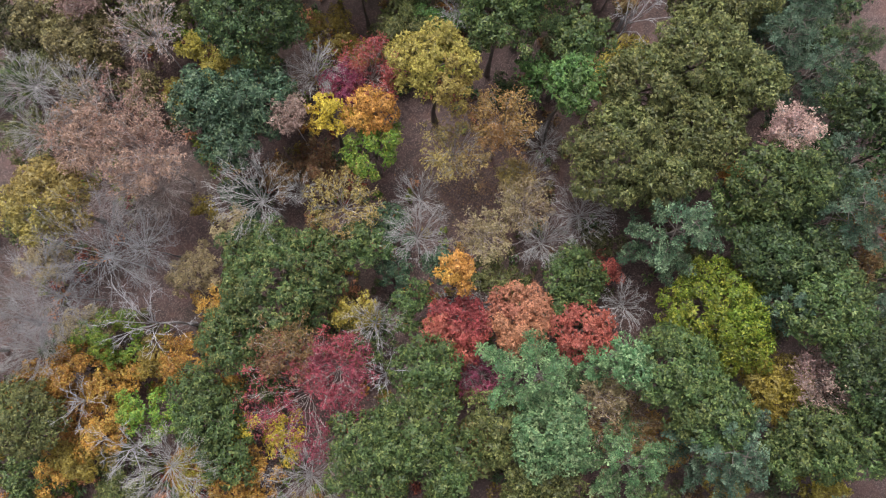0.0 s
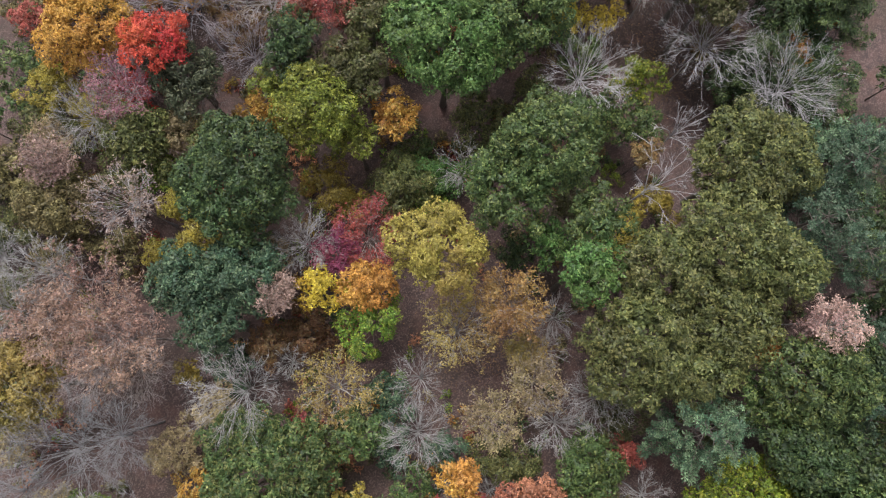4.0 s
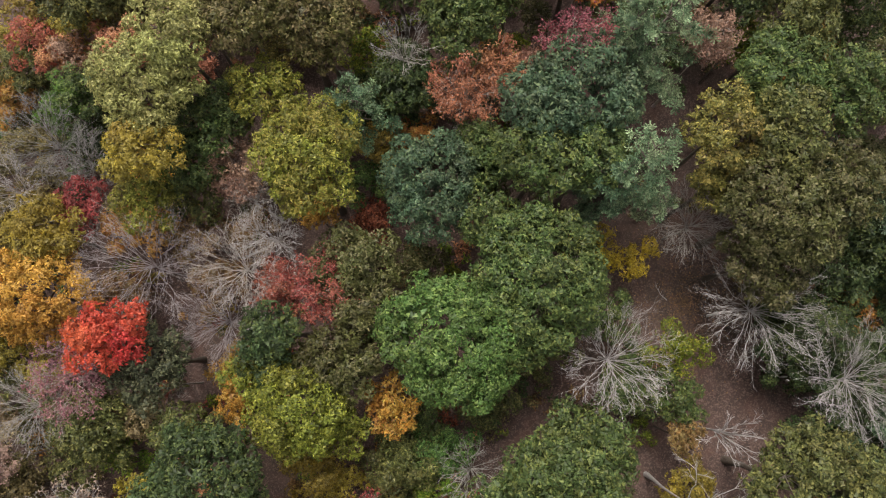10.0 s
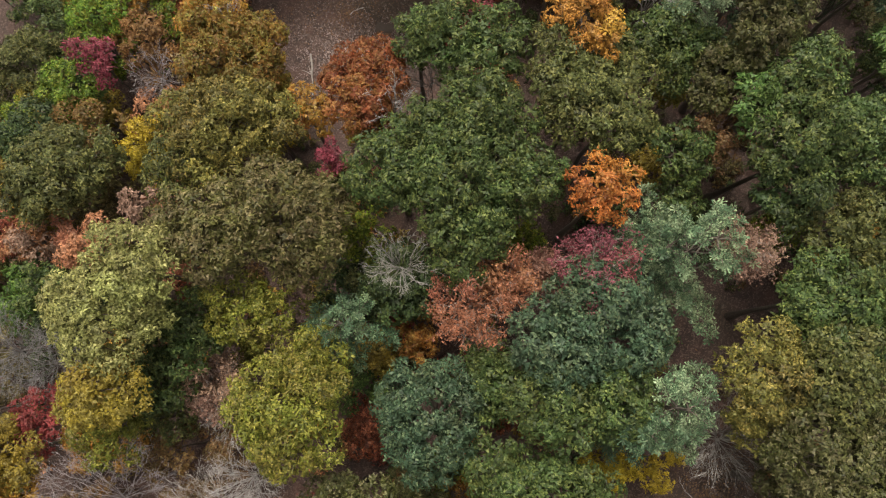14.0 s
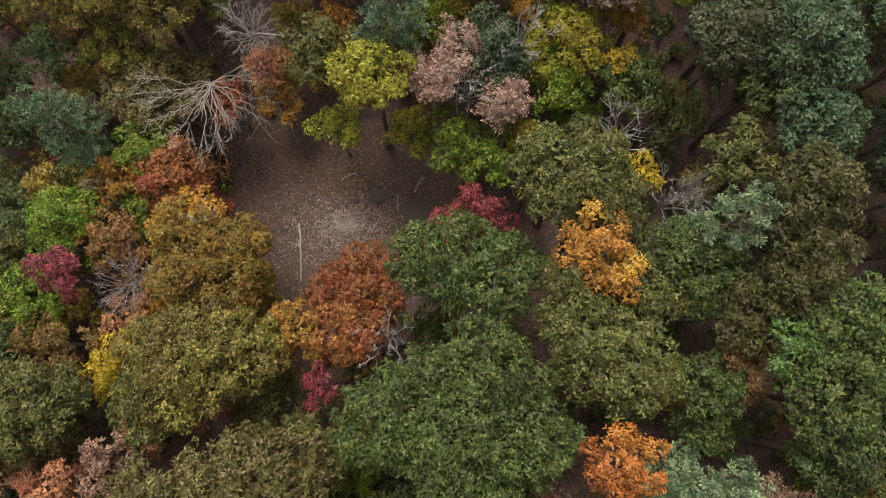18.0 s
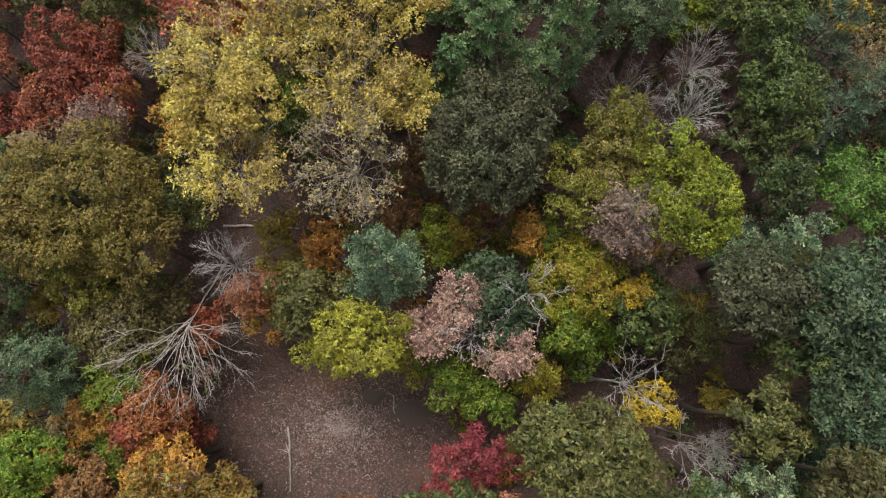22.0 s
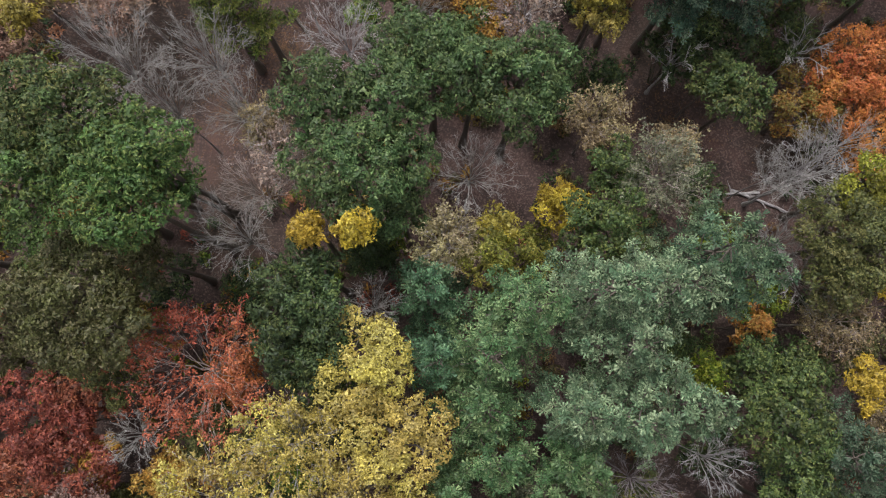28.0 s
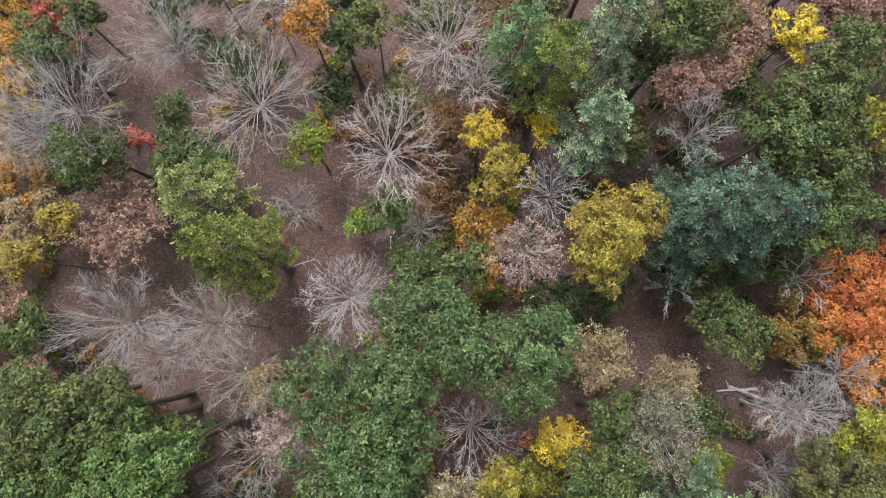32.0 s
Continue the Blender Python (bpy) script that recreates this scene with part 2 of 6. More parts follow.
def rosettes(rng, c, n, radius, rays=5, half=0.36, droop=0.32, along=None):
    """Sprays of leaves round a shared stalk, each leaf a pointed blade that hangs outward."""
    m = len(c)
    n = unit(n)
    t = rng.normal(size=(m, 3)) if along is None else along + rng.normal(size=(m, 3)) * 0.2
    t = unit(t - n * np.sum(t * n, axis=1, keepdims=True))
    s = np.cross(n, t)
    r = (radius * rng.uniform(0.65, 1.35, m))[:, None, None]
    ang = (np.arange(rays) * 2 * np.pi / rays)[None] + rng.normal(size=(m, rays)) * 0.25
    ln = rng.uniform(0.7, 1.2, (m, rays))[..., None]
    dip = n[:, None] * (droop * rng.uniform(0.2, 1.6, (m, rays)))[..., None]
    tips = []
    for off in (-half, half):
        a = (ang + off)[..., None]
        tips.append(c[:, None] + (t[:, None] * np.cos(a) + s[:, None] * np.sin(a) - dip) * r * ln)
    v = np.concatenate([c[:, None], tips[0], tips[1]], axis=1).reshape(-1, 3)
    k = np.arange(rays)
    one = np.stack([np.zeros(rays, int), k + 1, k + 1 + rays], axis=1)
    q = (one[None] + (np.arange(m) * (2 * rays + 1))[:, None, None]).reshape(-1, 3)
    return v, q


def sprigs(rng, c, n, spread, length, leaves=5, slim=0.6):
    """Loose leaves round each point c: every leaf a pointed blade with its own place and tilt."""
    idx = np.repeat(np.arange(len(c)), leaves)
    m = len(idx)
    nn = unit(n[idx] + rng.normal(size=(m, 3)) * 0.3)
    t = rng.normal(size=(m, 3))
    t = unit(t - nn * np.sum(t * nn, axis=1, keepdims=True))
    s = np.cross(nn, t)
    ln = (length * rng.uniform(0.65, 1.35, m))[:, None]
    root = c[idx] + t * (spread * rng.uniform(0.0, 0.8, m))[:, None] + nn * (rng.normal(size=m) * 0.15 * spread)[:, None]
    tip = root + t * ln - nn * ln * rng.uniform(-0.1, 0.5, (m, 1))
    v = np.stack([root + s * ln * slim * 0.5, root - s * ln * slim * 0.5, tip], axis=1).reshape(-1, 3)
    return v, np.arange(3 * m).reshape(-1, 3)


def bend(rng, a, c, b, k, wobble):
    """k points along an arc from a to b that leans to c, a little crooked."""
    s = np.linspace(0, 1, k)[:, None]
    p = (1 - s) ** 2 * a + 2 * s * (1 - s) * c + s ** 2 * b
    return p + rng.normal(size=(k, 3)) * wobble * np.sin(s * np.pi) ** 0.5


def stem(rng, top, r, lean=0.03, k=5):
    pts = np.zeros((k, 3))
    pts[:, 2] = np.linspace(-0.1, top, k)
    pts[1:, :2] += np.cumsum(rng.normal(size=(k - 1, 2)) * lean * top / k, axis=0)
    rad = r * np.linspace(1.0, 0.55, k)
    rad[0] *= 1.45
    return pts, rad


COUNT = [0]


SPREAD = []


def base(kind, x, y, label, category="tree", group="woodland trees"):
    COUNT[0] += 1
    ob = new(kind)
    ob.location = (x, y, ground_height(x, y))
    ob.empty_display_size = 0.5
    return tagged(ob, label, category, group), np.random.default_rng(1000 + COUNT[0])


def rise(y):
    """The floor climbs gently towards the end of the way."""
    s = np.clip((y - 75.0) / 65.0, 0.0, 1.0)
    return 6.6 * s * (2.0 - s)


def ground_height(x, y):
    return float(rise(y)) + 0.18 * math.sin(x * 0.21 + 1.3) * math.cos(y * 0.17) + 0.12 * math.sin(x * 0.07 - y * 0.11)


# ---- trees ----
def crown_blobs(rng, r, h, deep, spread, lobing):
    """Centres and radii of the leaf clumps that make up a crown."""
    n = max(9, int(3.3 * r * r))
    i = np.arange(n) + 0.5
    z = 1 - i / n * 1.2
    ring = np.sqrt(np.maximum(0, 1 - z * z))
    az = i * 2.39996 + rng.uniform(0, 6.28)
    ph = rng.uniform(0, 6.28, 3)
    out = 1 + lobing * (np.sin(2 * az + ph[0]) + 0.8 * np.sin(3 * az + ph[1]) + 0.6 * np.sin(5 * az + ph[2])) * 0.5
    rad = r * 0.83 * out * rng.uniform(0.86, 1.12, n)
    c = np.stack([ring * np.cos(az) * rad, ring * np.sin(az) * rad, h - deep + z * deep * 0.9 * rng.uniform(0.62, 1.12, n)], axis=1)
    c += rng.normal(size=(n, 3)) * 0.12 * spread
    c[0] = [0, 0, h - 0.55 * spread]
    return c, spread * rng.uniform(0.7, 1.3, n)


def clump_leaves(rng, c, br, core, per, size, rays=5):
    """Leaf sprays over the outer, upper sides of leaf clumps."""
    m = np.maximum(7, (per * br ** 2 * rng.uniform(0.75, 1.25, len(br)))).astype(int)
    idx = np.repeat(np.arange(len(c)), m)
    d = unit(rng.normal(size=(len(idx), 3)))
    d[:, 2] = np.abs(d[:, 2]) * 1.15 - 0.2 * rng.uniform(0, 1, len(idx))
    d = unit(d + unit(c[idx] - core) * 0.45)
    p = c[idx] + d * (br[idx] * rng.uniform(0.7, 1.08, len(idx)))[:, None]
    n = unit(d + np.array([0, 0, 0.35]) + rng.normal(size=d.shape) * 0.33)
    return sprigs(rng, p, n, size, size * 1.08, rays, 0.62)


def inner_leaves(rng, c, br, core, size, each=7):
    """The fuller leaf sprays deeper in the crown, under the outer clumps, that close it against the ground."""
    idx = np.repeat(np.arange(len(c)), each)
    p = c[idx] + unit(core - c[idx]) * (br[idx] * rng.uniform(0.3, 1.1, len(idx)))[:, None] + rng.normal(size=(len(idx), 3)) * (0.38 * br[idx])[:, None]
    return sprigs(rng, p, unit(c[idx] - core) * 0.4 + np.array([0, 0, 0.9]) + rng.normal(size=p.shape) * 0.3, size * 1.7, size * 1.7, 5, 0.75)


def leafy(kind, x, y, h, r, tone, per=58, size=0.205, lobing=0.2, deep=None, bark="brown"):
    """A tree in full leaf: trunk, limbs and on each limb its boughs of leaves."""
    if abs(x) > 33.5 or not -15 < y < 134:
        per, size = per * 0.5, size * 1.35
    elif y > 82:
        per, size = per * 1.45, size * 0.8
    elif y < 32:
        per, size = per * 0.85, size * 1.07
    words = {"oak_tree": "broad oak with dense clumps of", "maple_tree": "rounded maple with a leafy crown of"}[kind]
    top, rng = base(kind, x, y, f"{words} {TONES[tone][3]} leaves")
    SPREAD.append((x, y, r))
    deep = deep or min(0.6 * h, max(1.8, 0.92 * r))
    fork = max(0.8, h - deep * 1.35)
    pts, rad = stem(rng, h - deep * 0.35, 0.06 + 0.011 * h, 0.04, 6)
    v, q = tube(pts, rad * np.linspace(1, 0.5, 6), 7)
    part("trunk", quads("trunk", v, q, BARKS[bark], True), top)
    spread = min(0.82, 0.22 * r + 0.27)
    c, br = crown_blobs(rng, r, h, deep, spread, lobing)
    core = np.array([0, 0, h - deep * 1.1])
    n = 3 if abs(x) > 33.5 else 5 if r > 2.2 else 4
    turn = rng.uniform(0, 6.28)
    which = ((np.arctan2(c[:, 1], c[:, 0]) - turn) / (2 * np.pi) * n % n).astype(int)
    for k in range(n):
        sel = which == k
        if not sel.any():
            continue
        mid = c[sel].mean(axis=0)
        a = np.array([pts[3, 0], pts[3, 1], fork * rng.uniform(0.85, 1.1)])
        b = mid + np.array([0, 0, -0.1])
        path = bend(rng, a, np.array([mid[0] * 0.6, mid[1] * 0.6, a[2] * 0.55 + b[2] * 0.45]), b, 5, 0.08)
        forks = c[sel] - unit(c[sel] - core) * 0.2
        near = np.argmin(np.linalg.norm(forks[:, None] - path[None, 1:], axis=2), axis=1) + 1
        v, q = joined([tube(path, np.linspace(0.05 + 0.004 * h, 0.03, 5), 5), sticks(path[near], forks, 0.035, 0.015, 3)])
        limb = part("limb", quads("limb", v, q, BARKS[bark], True), top)
        v, q = joined([clump_leaves(rng, c[sel], br[sel], core, per, size), inner_leaves(rng, c[sel], br[sel], core, size)])
        part("foliage", quads("foliage", v, q, LEAF[tone]), limb, kind="stuff")
    return top


def oak(x, y, h, r, tone):
    return leafy("oak_tree", x, y, h, r, tone)


def maple(x, y, h, r, tone):
    return leafy("maple_tree", x, y, h, r, tone, per=70, size=0.18, lobing=0.2)


def twiggery(rng, top, h, r, bark, limbs=6, leaders=3, fork=0.64, side=4, fine=3, thick=1.0, tone=None, density=0.0, rise=0.5, sector=1.0, facing=None):
    """Spreading bare limbs, each of a few long leaders, with their twigs, and leaves on the twigs where a tone is given."""
    pts, rad = stem(rng, h * 0.72, (0.05 + 0.007 * h) * thick, 0.04, 6)
    v, q = tube(pts, rad * np.linspace(1, 0.3, 6), 6)
    part("trunk", quads("trunk", v, q, BARKS[bark], True), top)
    turn = rng.uniform(0, 6.28) if facing is None else facing - np.pi * sector
    for k in range(limbs):
        z0 = h * fork * rng.uniform(0.88, 1.1)
        a = np.array([np.interp(z0, pts[:, 2], pts[:, 0]), np.interp(z0, pts[:, 2], pts[:, 1]), z0])
        body, st, dr = [], [], []
        for e in range(leaders):
            az = turn + (k + (e + 0.5) / leaders + rng.uniform(-0.16, 0.16)) * 2 * np.pi * sector / limbs
            f = rng.uniform(0.82, 1.06) if e != 1 else rng.uniform(0.25, 0.75)
            zt = h * (0.99 - 0.16 * f * f) * rng.uniform(0.95, 1.02)
            b = np.array([np.cos(az) * r * f * 0.88, np.sin(az) * r * f * 0.88, zt])
            path = bend(rng, a, np.array([b[0] * rise, b[1] * rise, z0 + (zt - z0) * 0.62]), b, 6, 0.03 * r)
            body.append(tube(path, np.linspace(0.036, 0.011, 6) * thick, 4))
            u = rng.uniform(1.2, 4.95, side)
            i0 = u.astype(int)
            st.append(path[i0] + (path[i0 + 1] - path[i0]) * (u - i0)[:, None])
            dr.append(unit(path[i0 + 1] - path[i0]) * 0.9 + np.array([np.cos(az), np.sin(az), 0.25]) * 0.4)
            st.append(path[-2:-1]), dr.append(unit(path[-1:] - path[-2:-1]))
        st, dr = np.concatenate(st), np.concatenate(dr)
        hd = unit(dr + rng.normal(size=dr.shape) * 0.46)
        ln = r * 0.36 * rng.uniform(0.6, 1.15, len(st))
        ends = st + hd * ln[:, None]
        knee = (st + ends) / 2 + rng.normal(size=st.shape) * 0.04 * ln[:, None]
        body += [sticks(st, knee, 0.019 * thick, 0.015 * thick, 3), sticks(knee, ends, 0.015 * thick, 0.009 * thick, 3)]
        bits, tips = [], []
        pa, pb, pl, rr = st, ends, ln, 0.0135
        for level in range(2):
            m = (4, fine)[level]
            if not m:
                break
            u = rng.uniform(0.2, 1.0, (len(pa), m))
            s2 = (pa[:, None] + (pb - pa)[:, None] * u[..., None]).reshape(-1, 3)
            h2 = unit(np.repeat(unit(pb - pa), m, axis=0) * 0.8 + rng.normal(size=s2.shape) * 0.42 + np.array([0, 0, 0.12]))
            l2 = np.repeat(pl, m) * rng.uniform(0.45, 0.8, len(s2))
            e2 = s2 + h2 * l2[:, None]
            bits.append(spikes(s2, e2, rr * thick))
            tips.append(e2), tips.append(s2 * 0.4 + e2 * 0.6)
            pa, pb, pl, rr = s2, e2, l2, 0.0105
        v, q = joined(body)
        limb = part("limb", quads("limb", v, q, BARKS[bark], True), top)
        v, q = joined(bits)
        part("twig_spray", quads("twig_spray", v, q, BARKS[bark]), limb, kind="stuff")
        if tone:
            p = np.concatenate(tips)
            p = np.repeat(p, rng.poisson(density, len(p)), axis=0)
            p = p + rng.normal(size=p.shape) * 0.17
            v, q = sprigs(rng, p, rng.normal(size=p.shape) * 0.5 + np.array([0, 0, 0.8]), 0.15, 0.15, 3)
            part("foliage", quads("foliage", v, q, LEAF[tone]), limb, kind="stuff")
    return top


def bare(x, y, h, r, bark):
    top, rng = base("bare_tree", x, y, f"leafless tree with spreading {BARK_WORDS[bark]} branches and twigs")
    SPREAD.append((x, y, r))
    return twiggery(rng, top, h, r, bark, limbs=6 if r > 2.2 else 5, leaders=6 if r > 2.2 else 5, side=4, fine=3 if r > 2.2 else 2, thick=0.6)


def dead(x, y, h, r, bark):
    top, rng = base("dead_tree", x, y, "dead tree with crooked bleached white limbs")
    SPREAD.append((x, y, r))
    return twiggery(rng, top, h, r, bark, limbs=5, leaders=2, side=3, fine=2, thick=1.05, rise=0.4, fork=0.6)


SPARSE = {"pinkwhite": 0.6, "tan": 1.0, "greypale": 1.1, "redtree": 1.7, "goldyellow": 1.6, "paleyellow": 0.9, "goldpale": 1.0, "pink": 1.2, "purple": 0.8}


def leaning(x, y, h, r, bark, tilt):
    """A bare tree blown askew, its crown hanging to one side."""
    top, rng = base("bare_tree", x, y, "leaning bare tree with pale hanging branches")
    SPREAD.append((x, y, r))
    twiggery(rng, top, h, r, bark, limbs=5, leaders=4, side=3, fine=2, thick=0.72, rise=0.4, sector=0.62, facing=-np.pi / 2)
    top.rotation_euler = (radians(tilt), 0, radians(8))
    return top


def thin(x, y, h, r, tone):
    top, rng = base("sparse_tree", x, y, f"half bare tree with thin {TONES[tone][3]} autumn leaves")
    SPREAD.append((x, y, r))
    return twiggery(rng, top, h, r, "white" if tone in ("paleyellow", "goldyellow", "pinkwhite", "pinkbright") else "pinkgrey" if "gold" not in tone else "grey", limbs=5, leaders=5, side=4, fine=1, thick=0.68, tone=tone, density=0.62 * SPARSE.get(tone, 1.5))


def pine(x, y, h, r, tone):
    """A white pine: whorls of flat plumes round a straight trunk."""
    top, rng = base("pine_tree", x, y, f"tall pine with feathery {TONES[tone][3]} needles")
    SPREAD.append((x, y, r))
    pts, rad = stem(rng, h, 0.08 + 0.012 * h, 0.01, 6)
    v, q = tube(pts, rad * np.linspace(1, 0.15, 6), 7)
    part("trunk", quads("trunk", v, q, BARKS["brown"], True), top)
    tiers = 5
    for k in range(tiers):
        f = k / (tiers - 1)
        z = h * (0.52 + 0.44 * f)
        nb = (6, 6, 6, 5, 4)[k]
        reach = r * (1.12 - 0.82 * f ** 1.35)
        turn = rng.uniform(0, 6.28)
        wood, cs, ns, al = [], [], [], []
        for b in range(nb):
            az = turn + (b + rng.uniform(-0.3, 0.3)) * 2 * np.pi / nb
            ln = reach * rng.uniform(0.62, 1.1)
            d = np.array([np.cos(az), np.sin(az), 0.0])
            side = np.array([-d[1], d[0], 0.0])
            lift = ln * rng.uniform(0.05, 0.34) + 0.5 * f
            p = bend(rng, np.array([0, 0, z]), d * ln * 0.55 + [0, 0, z + lift * 0.2], d * ln + [0, 0, z + lift], 6, 0.05)
            wood.append(tube(p, np.linspace(0.05, 0.012, 6), 4))
            # side shoots to left and right, longest in the middle of the bough
            count = max(5, int(ln * 3.6))
            u = np.linspace(0.3, 1.0, count)
            i0 = np.clip(u * 5, 0, 4.999)
            j = i0.astype(int)
            at = p[j] + (p[j + 1] - p[j]) * (i0 - j)[:, None]
            sg = np.where(np.arange(count) % 2 == 0, 1.0, -1.0)
            way = unit(d * 0.85 + side * sg[:, None] * rng.uniform(0.45, 0.95, (count, 1)) + np.array([0, 0, 0.3]))
            sl = (0.30 * ln * (1.15 - u) + 0.25) * rng.uniform(0.75, 1.2, count)
            end = at + way * sl[:, None]
            wood.append(sticks(at, end, 0.016, 0.008, 3))
            tufts = np.maximum(4, (sl / 0.10).astype(int))
            idx = np.repeat(np.arange(count), tufts)
            w = rng.uniform(0.1, 1.08, len(idx))[:, None]
            c = at[idx] + (end - at)[idx] * w + rng.normal(size=(len(idx), 3)) * [0.06, 0.06, 0.04]
            cs.append(c)
            ns.append(way[idx] * 0.7 + np.array([0, 0, 0.8]) + rng.normal(size=c.shape) * 0.25)
            al.append(way[idx])
        v, q = joined(wood)
        ring = part("branch_whorl", quads("branch_whorl", v, q, BARKS["brown"], True), top)
        v, q = rosettes(rng, np.concatenate(cs), np.concatenate(ns), 0.22, 6, 0.19, -0.45, np.concatenate(al))
        part("needle_spray", quads("needle_spray", v, q, LEAF[tone]), ring, kind="stuff")
    return top


def bush(x, y, h, r, tone):
    """An understorey shrub or sapling: thin stems under an uneven leafy crown."""
    top, rng = base("shrub", x, y, f"understorey sapling with loose {TONES[tone][3]} leaves", "shrub", "understorey shrubs")
    SPREAD.append((x, y, r))
    deep = min(0.8 * h, 1.25 * r)
    c, br = crown_blobs(rng, r, h, deep, min(0.75, 0.34 * r + 0.15), 0.35)
    keep = rng.uniform(size=len(c)) > 0.12
    c, br = c[keep], br[keep]
    st = rng.normal(size=(len(c), 3)) * [0.15, 0.15, 0] + [0, 0, max(0.3, h - deep * 1.5)]
    pts, rad = stem(rng, h * 0.8, 0.03 + 0.005 * h, 0.05, 5)
    v, q = joined([tube(pts, rad, 5), sticks(st, c, 0.03, 0.012, 3)])
    part("stem", quads("stem", v, q, BARKS["brown"], True), top)
    core = np.array([0, 0, h - deep * 1.2])
    v, q = joined([clump_leaves(rng, c, br, core, *((72, 0.17) if abs(x) < 33.5 else (36, 0.23))), inner_leaves(rng, c, br, core, 0.18, 5)])
    part("foliage", quads("foliage", v, q, LEAF[tone]), top, kind="stuff")
    return top


def brush(x, y, h, r, tone):
    """A low bush on the forest floor."""
    top, rng = base("low_bush", x, y, f"low bush of {TONES[tone][3]} leaves on the forest floor", "bush", "low bushes")
    SPREAD.append((x, y, r))
    n = max(5, int(5 * r * r))
    az, d = rng.uniform(0, 6.28, n), r * 0.8 * np.sqrt(rng.uniform(0, 1, n))
    c = np.stack([np.cos(az) * d, np.sin(az) * d, h * (0.8 - 0.4 * (d / r) ** 2) * rng.uniform(0.7, 1.1, n)], axis=1)
    v, q = sticks(rng.normal(size=(n, 3)) * [0.08, 0.08, 0] - [0, 0, 0.05], c, 0.02, 0.008, 3)
    part("stem", quads("stem", v, q, BARKS["brown"], True), top)
    v, q = clump_leaves(rng, c, rng.uniform(0.3, 0.5, n), np.array([0, 0, 0.2]), 110, 0.14, 4)
    part("foliage", quads("foliage", v, q, LEAF[tone]), top, kind="stuff")
    return top


THICKETS = {}


def thicket(x, y, h, r, tone):
    """Young growth crowded under the taller crowns, gathered by its leaf colour."""
    rng = np.random.default_rng(int(abs(x * 53 + y * 17) * 10))
    SPREAD.append((x, y, r))
    deep = min(0.8 * h, 1.25 * r)
    c, br = crown_blobs(rng, r, h, deep, min(0.75, 0.34 * r + 0.15), 0.35)
    core = np.array([0, 0, h - deep * 1.2])
    stems = sticks(rng.normal(size=(len(c), 3)) * [0.2, 0.2, 0], c, 0.03, 0.012, 3)[0].reshape(-1, 6, 3)
    blades = np.concatenate([stems[:, [0, 1, 4]], stems[:, [1, 2, 5]], stems[:, [2, 0, 3]]]).reshape(-1, 3)
    v, q = joined([clump_leaves(rng, c, br, core, 72, 0.17), inner_leaves(rng, c, br, core, 0.18, 5), (blades, np.arange(len(blades)).reshape(-1, 3))])
    THICKETS.setdefault(tone, []).append((v + np.array([x, y, ground_height(x, y)]), q))


BARK_WORDS = {"grey": "grey", "white": "pale whitish", "darkgrey": "dark grey", "purplegrey": "purplish grey", "pinkgrey": "pinkish grey", "pinkwhite": "pale pinkish"}

# ---- forest floor ----
ground_mat, nt, bsdf = nodes_of("leaf_litter")
fine, mid_n, broad = noisy(nt, 14.0, 6.0), noisy(nt, 1.2, 4.0), noisy(nt, 0.12, 3.0)
vor = nt.nodes.new("ShaderNodeTexVoronoi")
vor.inputs["Scale"].default_value = 11.0
tc = nt.nodes.new("ShaderNodeTexCoord")
nt.links.new(tc.outputs["Object"], vor.inputs["Vector"])
sep = nt.nodes.new("ShaderNodeSeparateColor")
nt.links.new(vor.outputs["Color"], sep.inputs[0])
col = mixed(nt, (0.060, 0.038, 0.036, 1), (0.099, 0.058, 0.054, 1), ramped(nt, mid_n, 0, 1, 0.35, 0.65))
col = mixed(nt, col, (0.030, 0.020, 0.017, 1), ramped(nt, fine, 0, 0.8, 0.45, 0.7))
col = mixed(nt, col, (0.175, 0.116, 0.104, 1), ramped(nt, sep.outputs[0], 0.0, 0.75, 0.62, 0.94))
col = mixed(nt, col, (0.040, 0.034, 0.020, 1), ramped(nt, broad, 0.0, 0.6, 0.5, 0.75))
col = mixed(nt, col, (0.13, 0.060, 0.048, 1), ramped(nt, noisy(nt, 0.45, 5.0), 0.0, 0.4, 0.52, 0.72))
nt.links.new(col, bsdf.inputs["Base Color"])
bsdf.inputs["Roughness"].default_value = 0.95
bump = nt.nodes.new("ShaderNodeBump")
bump.inputs["Strength"].default_value, bump.inputs["Distance"].default_value = 0.8, 0.06
nt.links.new(fine, bump.inputs["Height"])
nt.links.new(bump.outputs[0], bsdf.inputs["Normal"])

near = np.arange(-60, 61, 1.5)
far = np.array([80, 120, 200, 400, 800, 1600, 2600.0])
xs = np.concatenate([-far[::-1], near, far])
ys = np.concatenate([55 - far[::-1] - 60, np.arange(-60, 182, 1.5), far + 130])
gx, gy = np.meshgrid(xs, ys)
gz = 0.18 * np.sin(gx * 0.21 + 1.3) * np.cos(gy * 0.17) + 0.12 * np.sin(gx * 0.07 - gy * 0.11) + rise(gy)
i, j = np.meshgrid(np.arange(len(xs) - 1), np.arange(len(ys) - 1))
k = (j * len(xs) + i).ravel()
tagged(new("ground", quads("ground", np.stack([gx.ravel(), gy.ravel(), gz.ravel()], axis=1), np.stack([k, k + 1, k + 1 + len(xs), k + len(xs)], axis=1), ground_mat, True)),
       "forest floor of brown fallen leaves and soil", "ground", kind="structure")

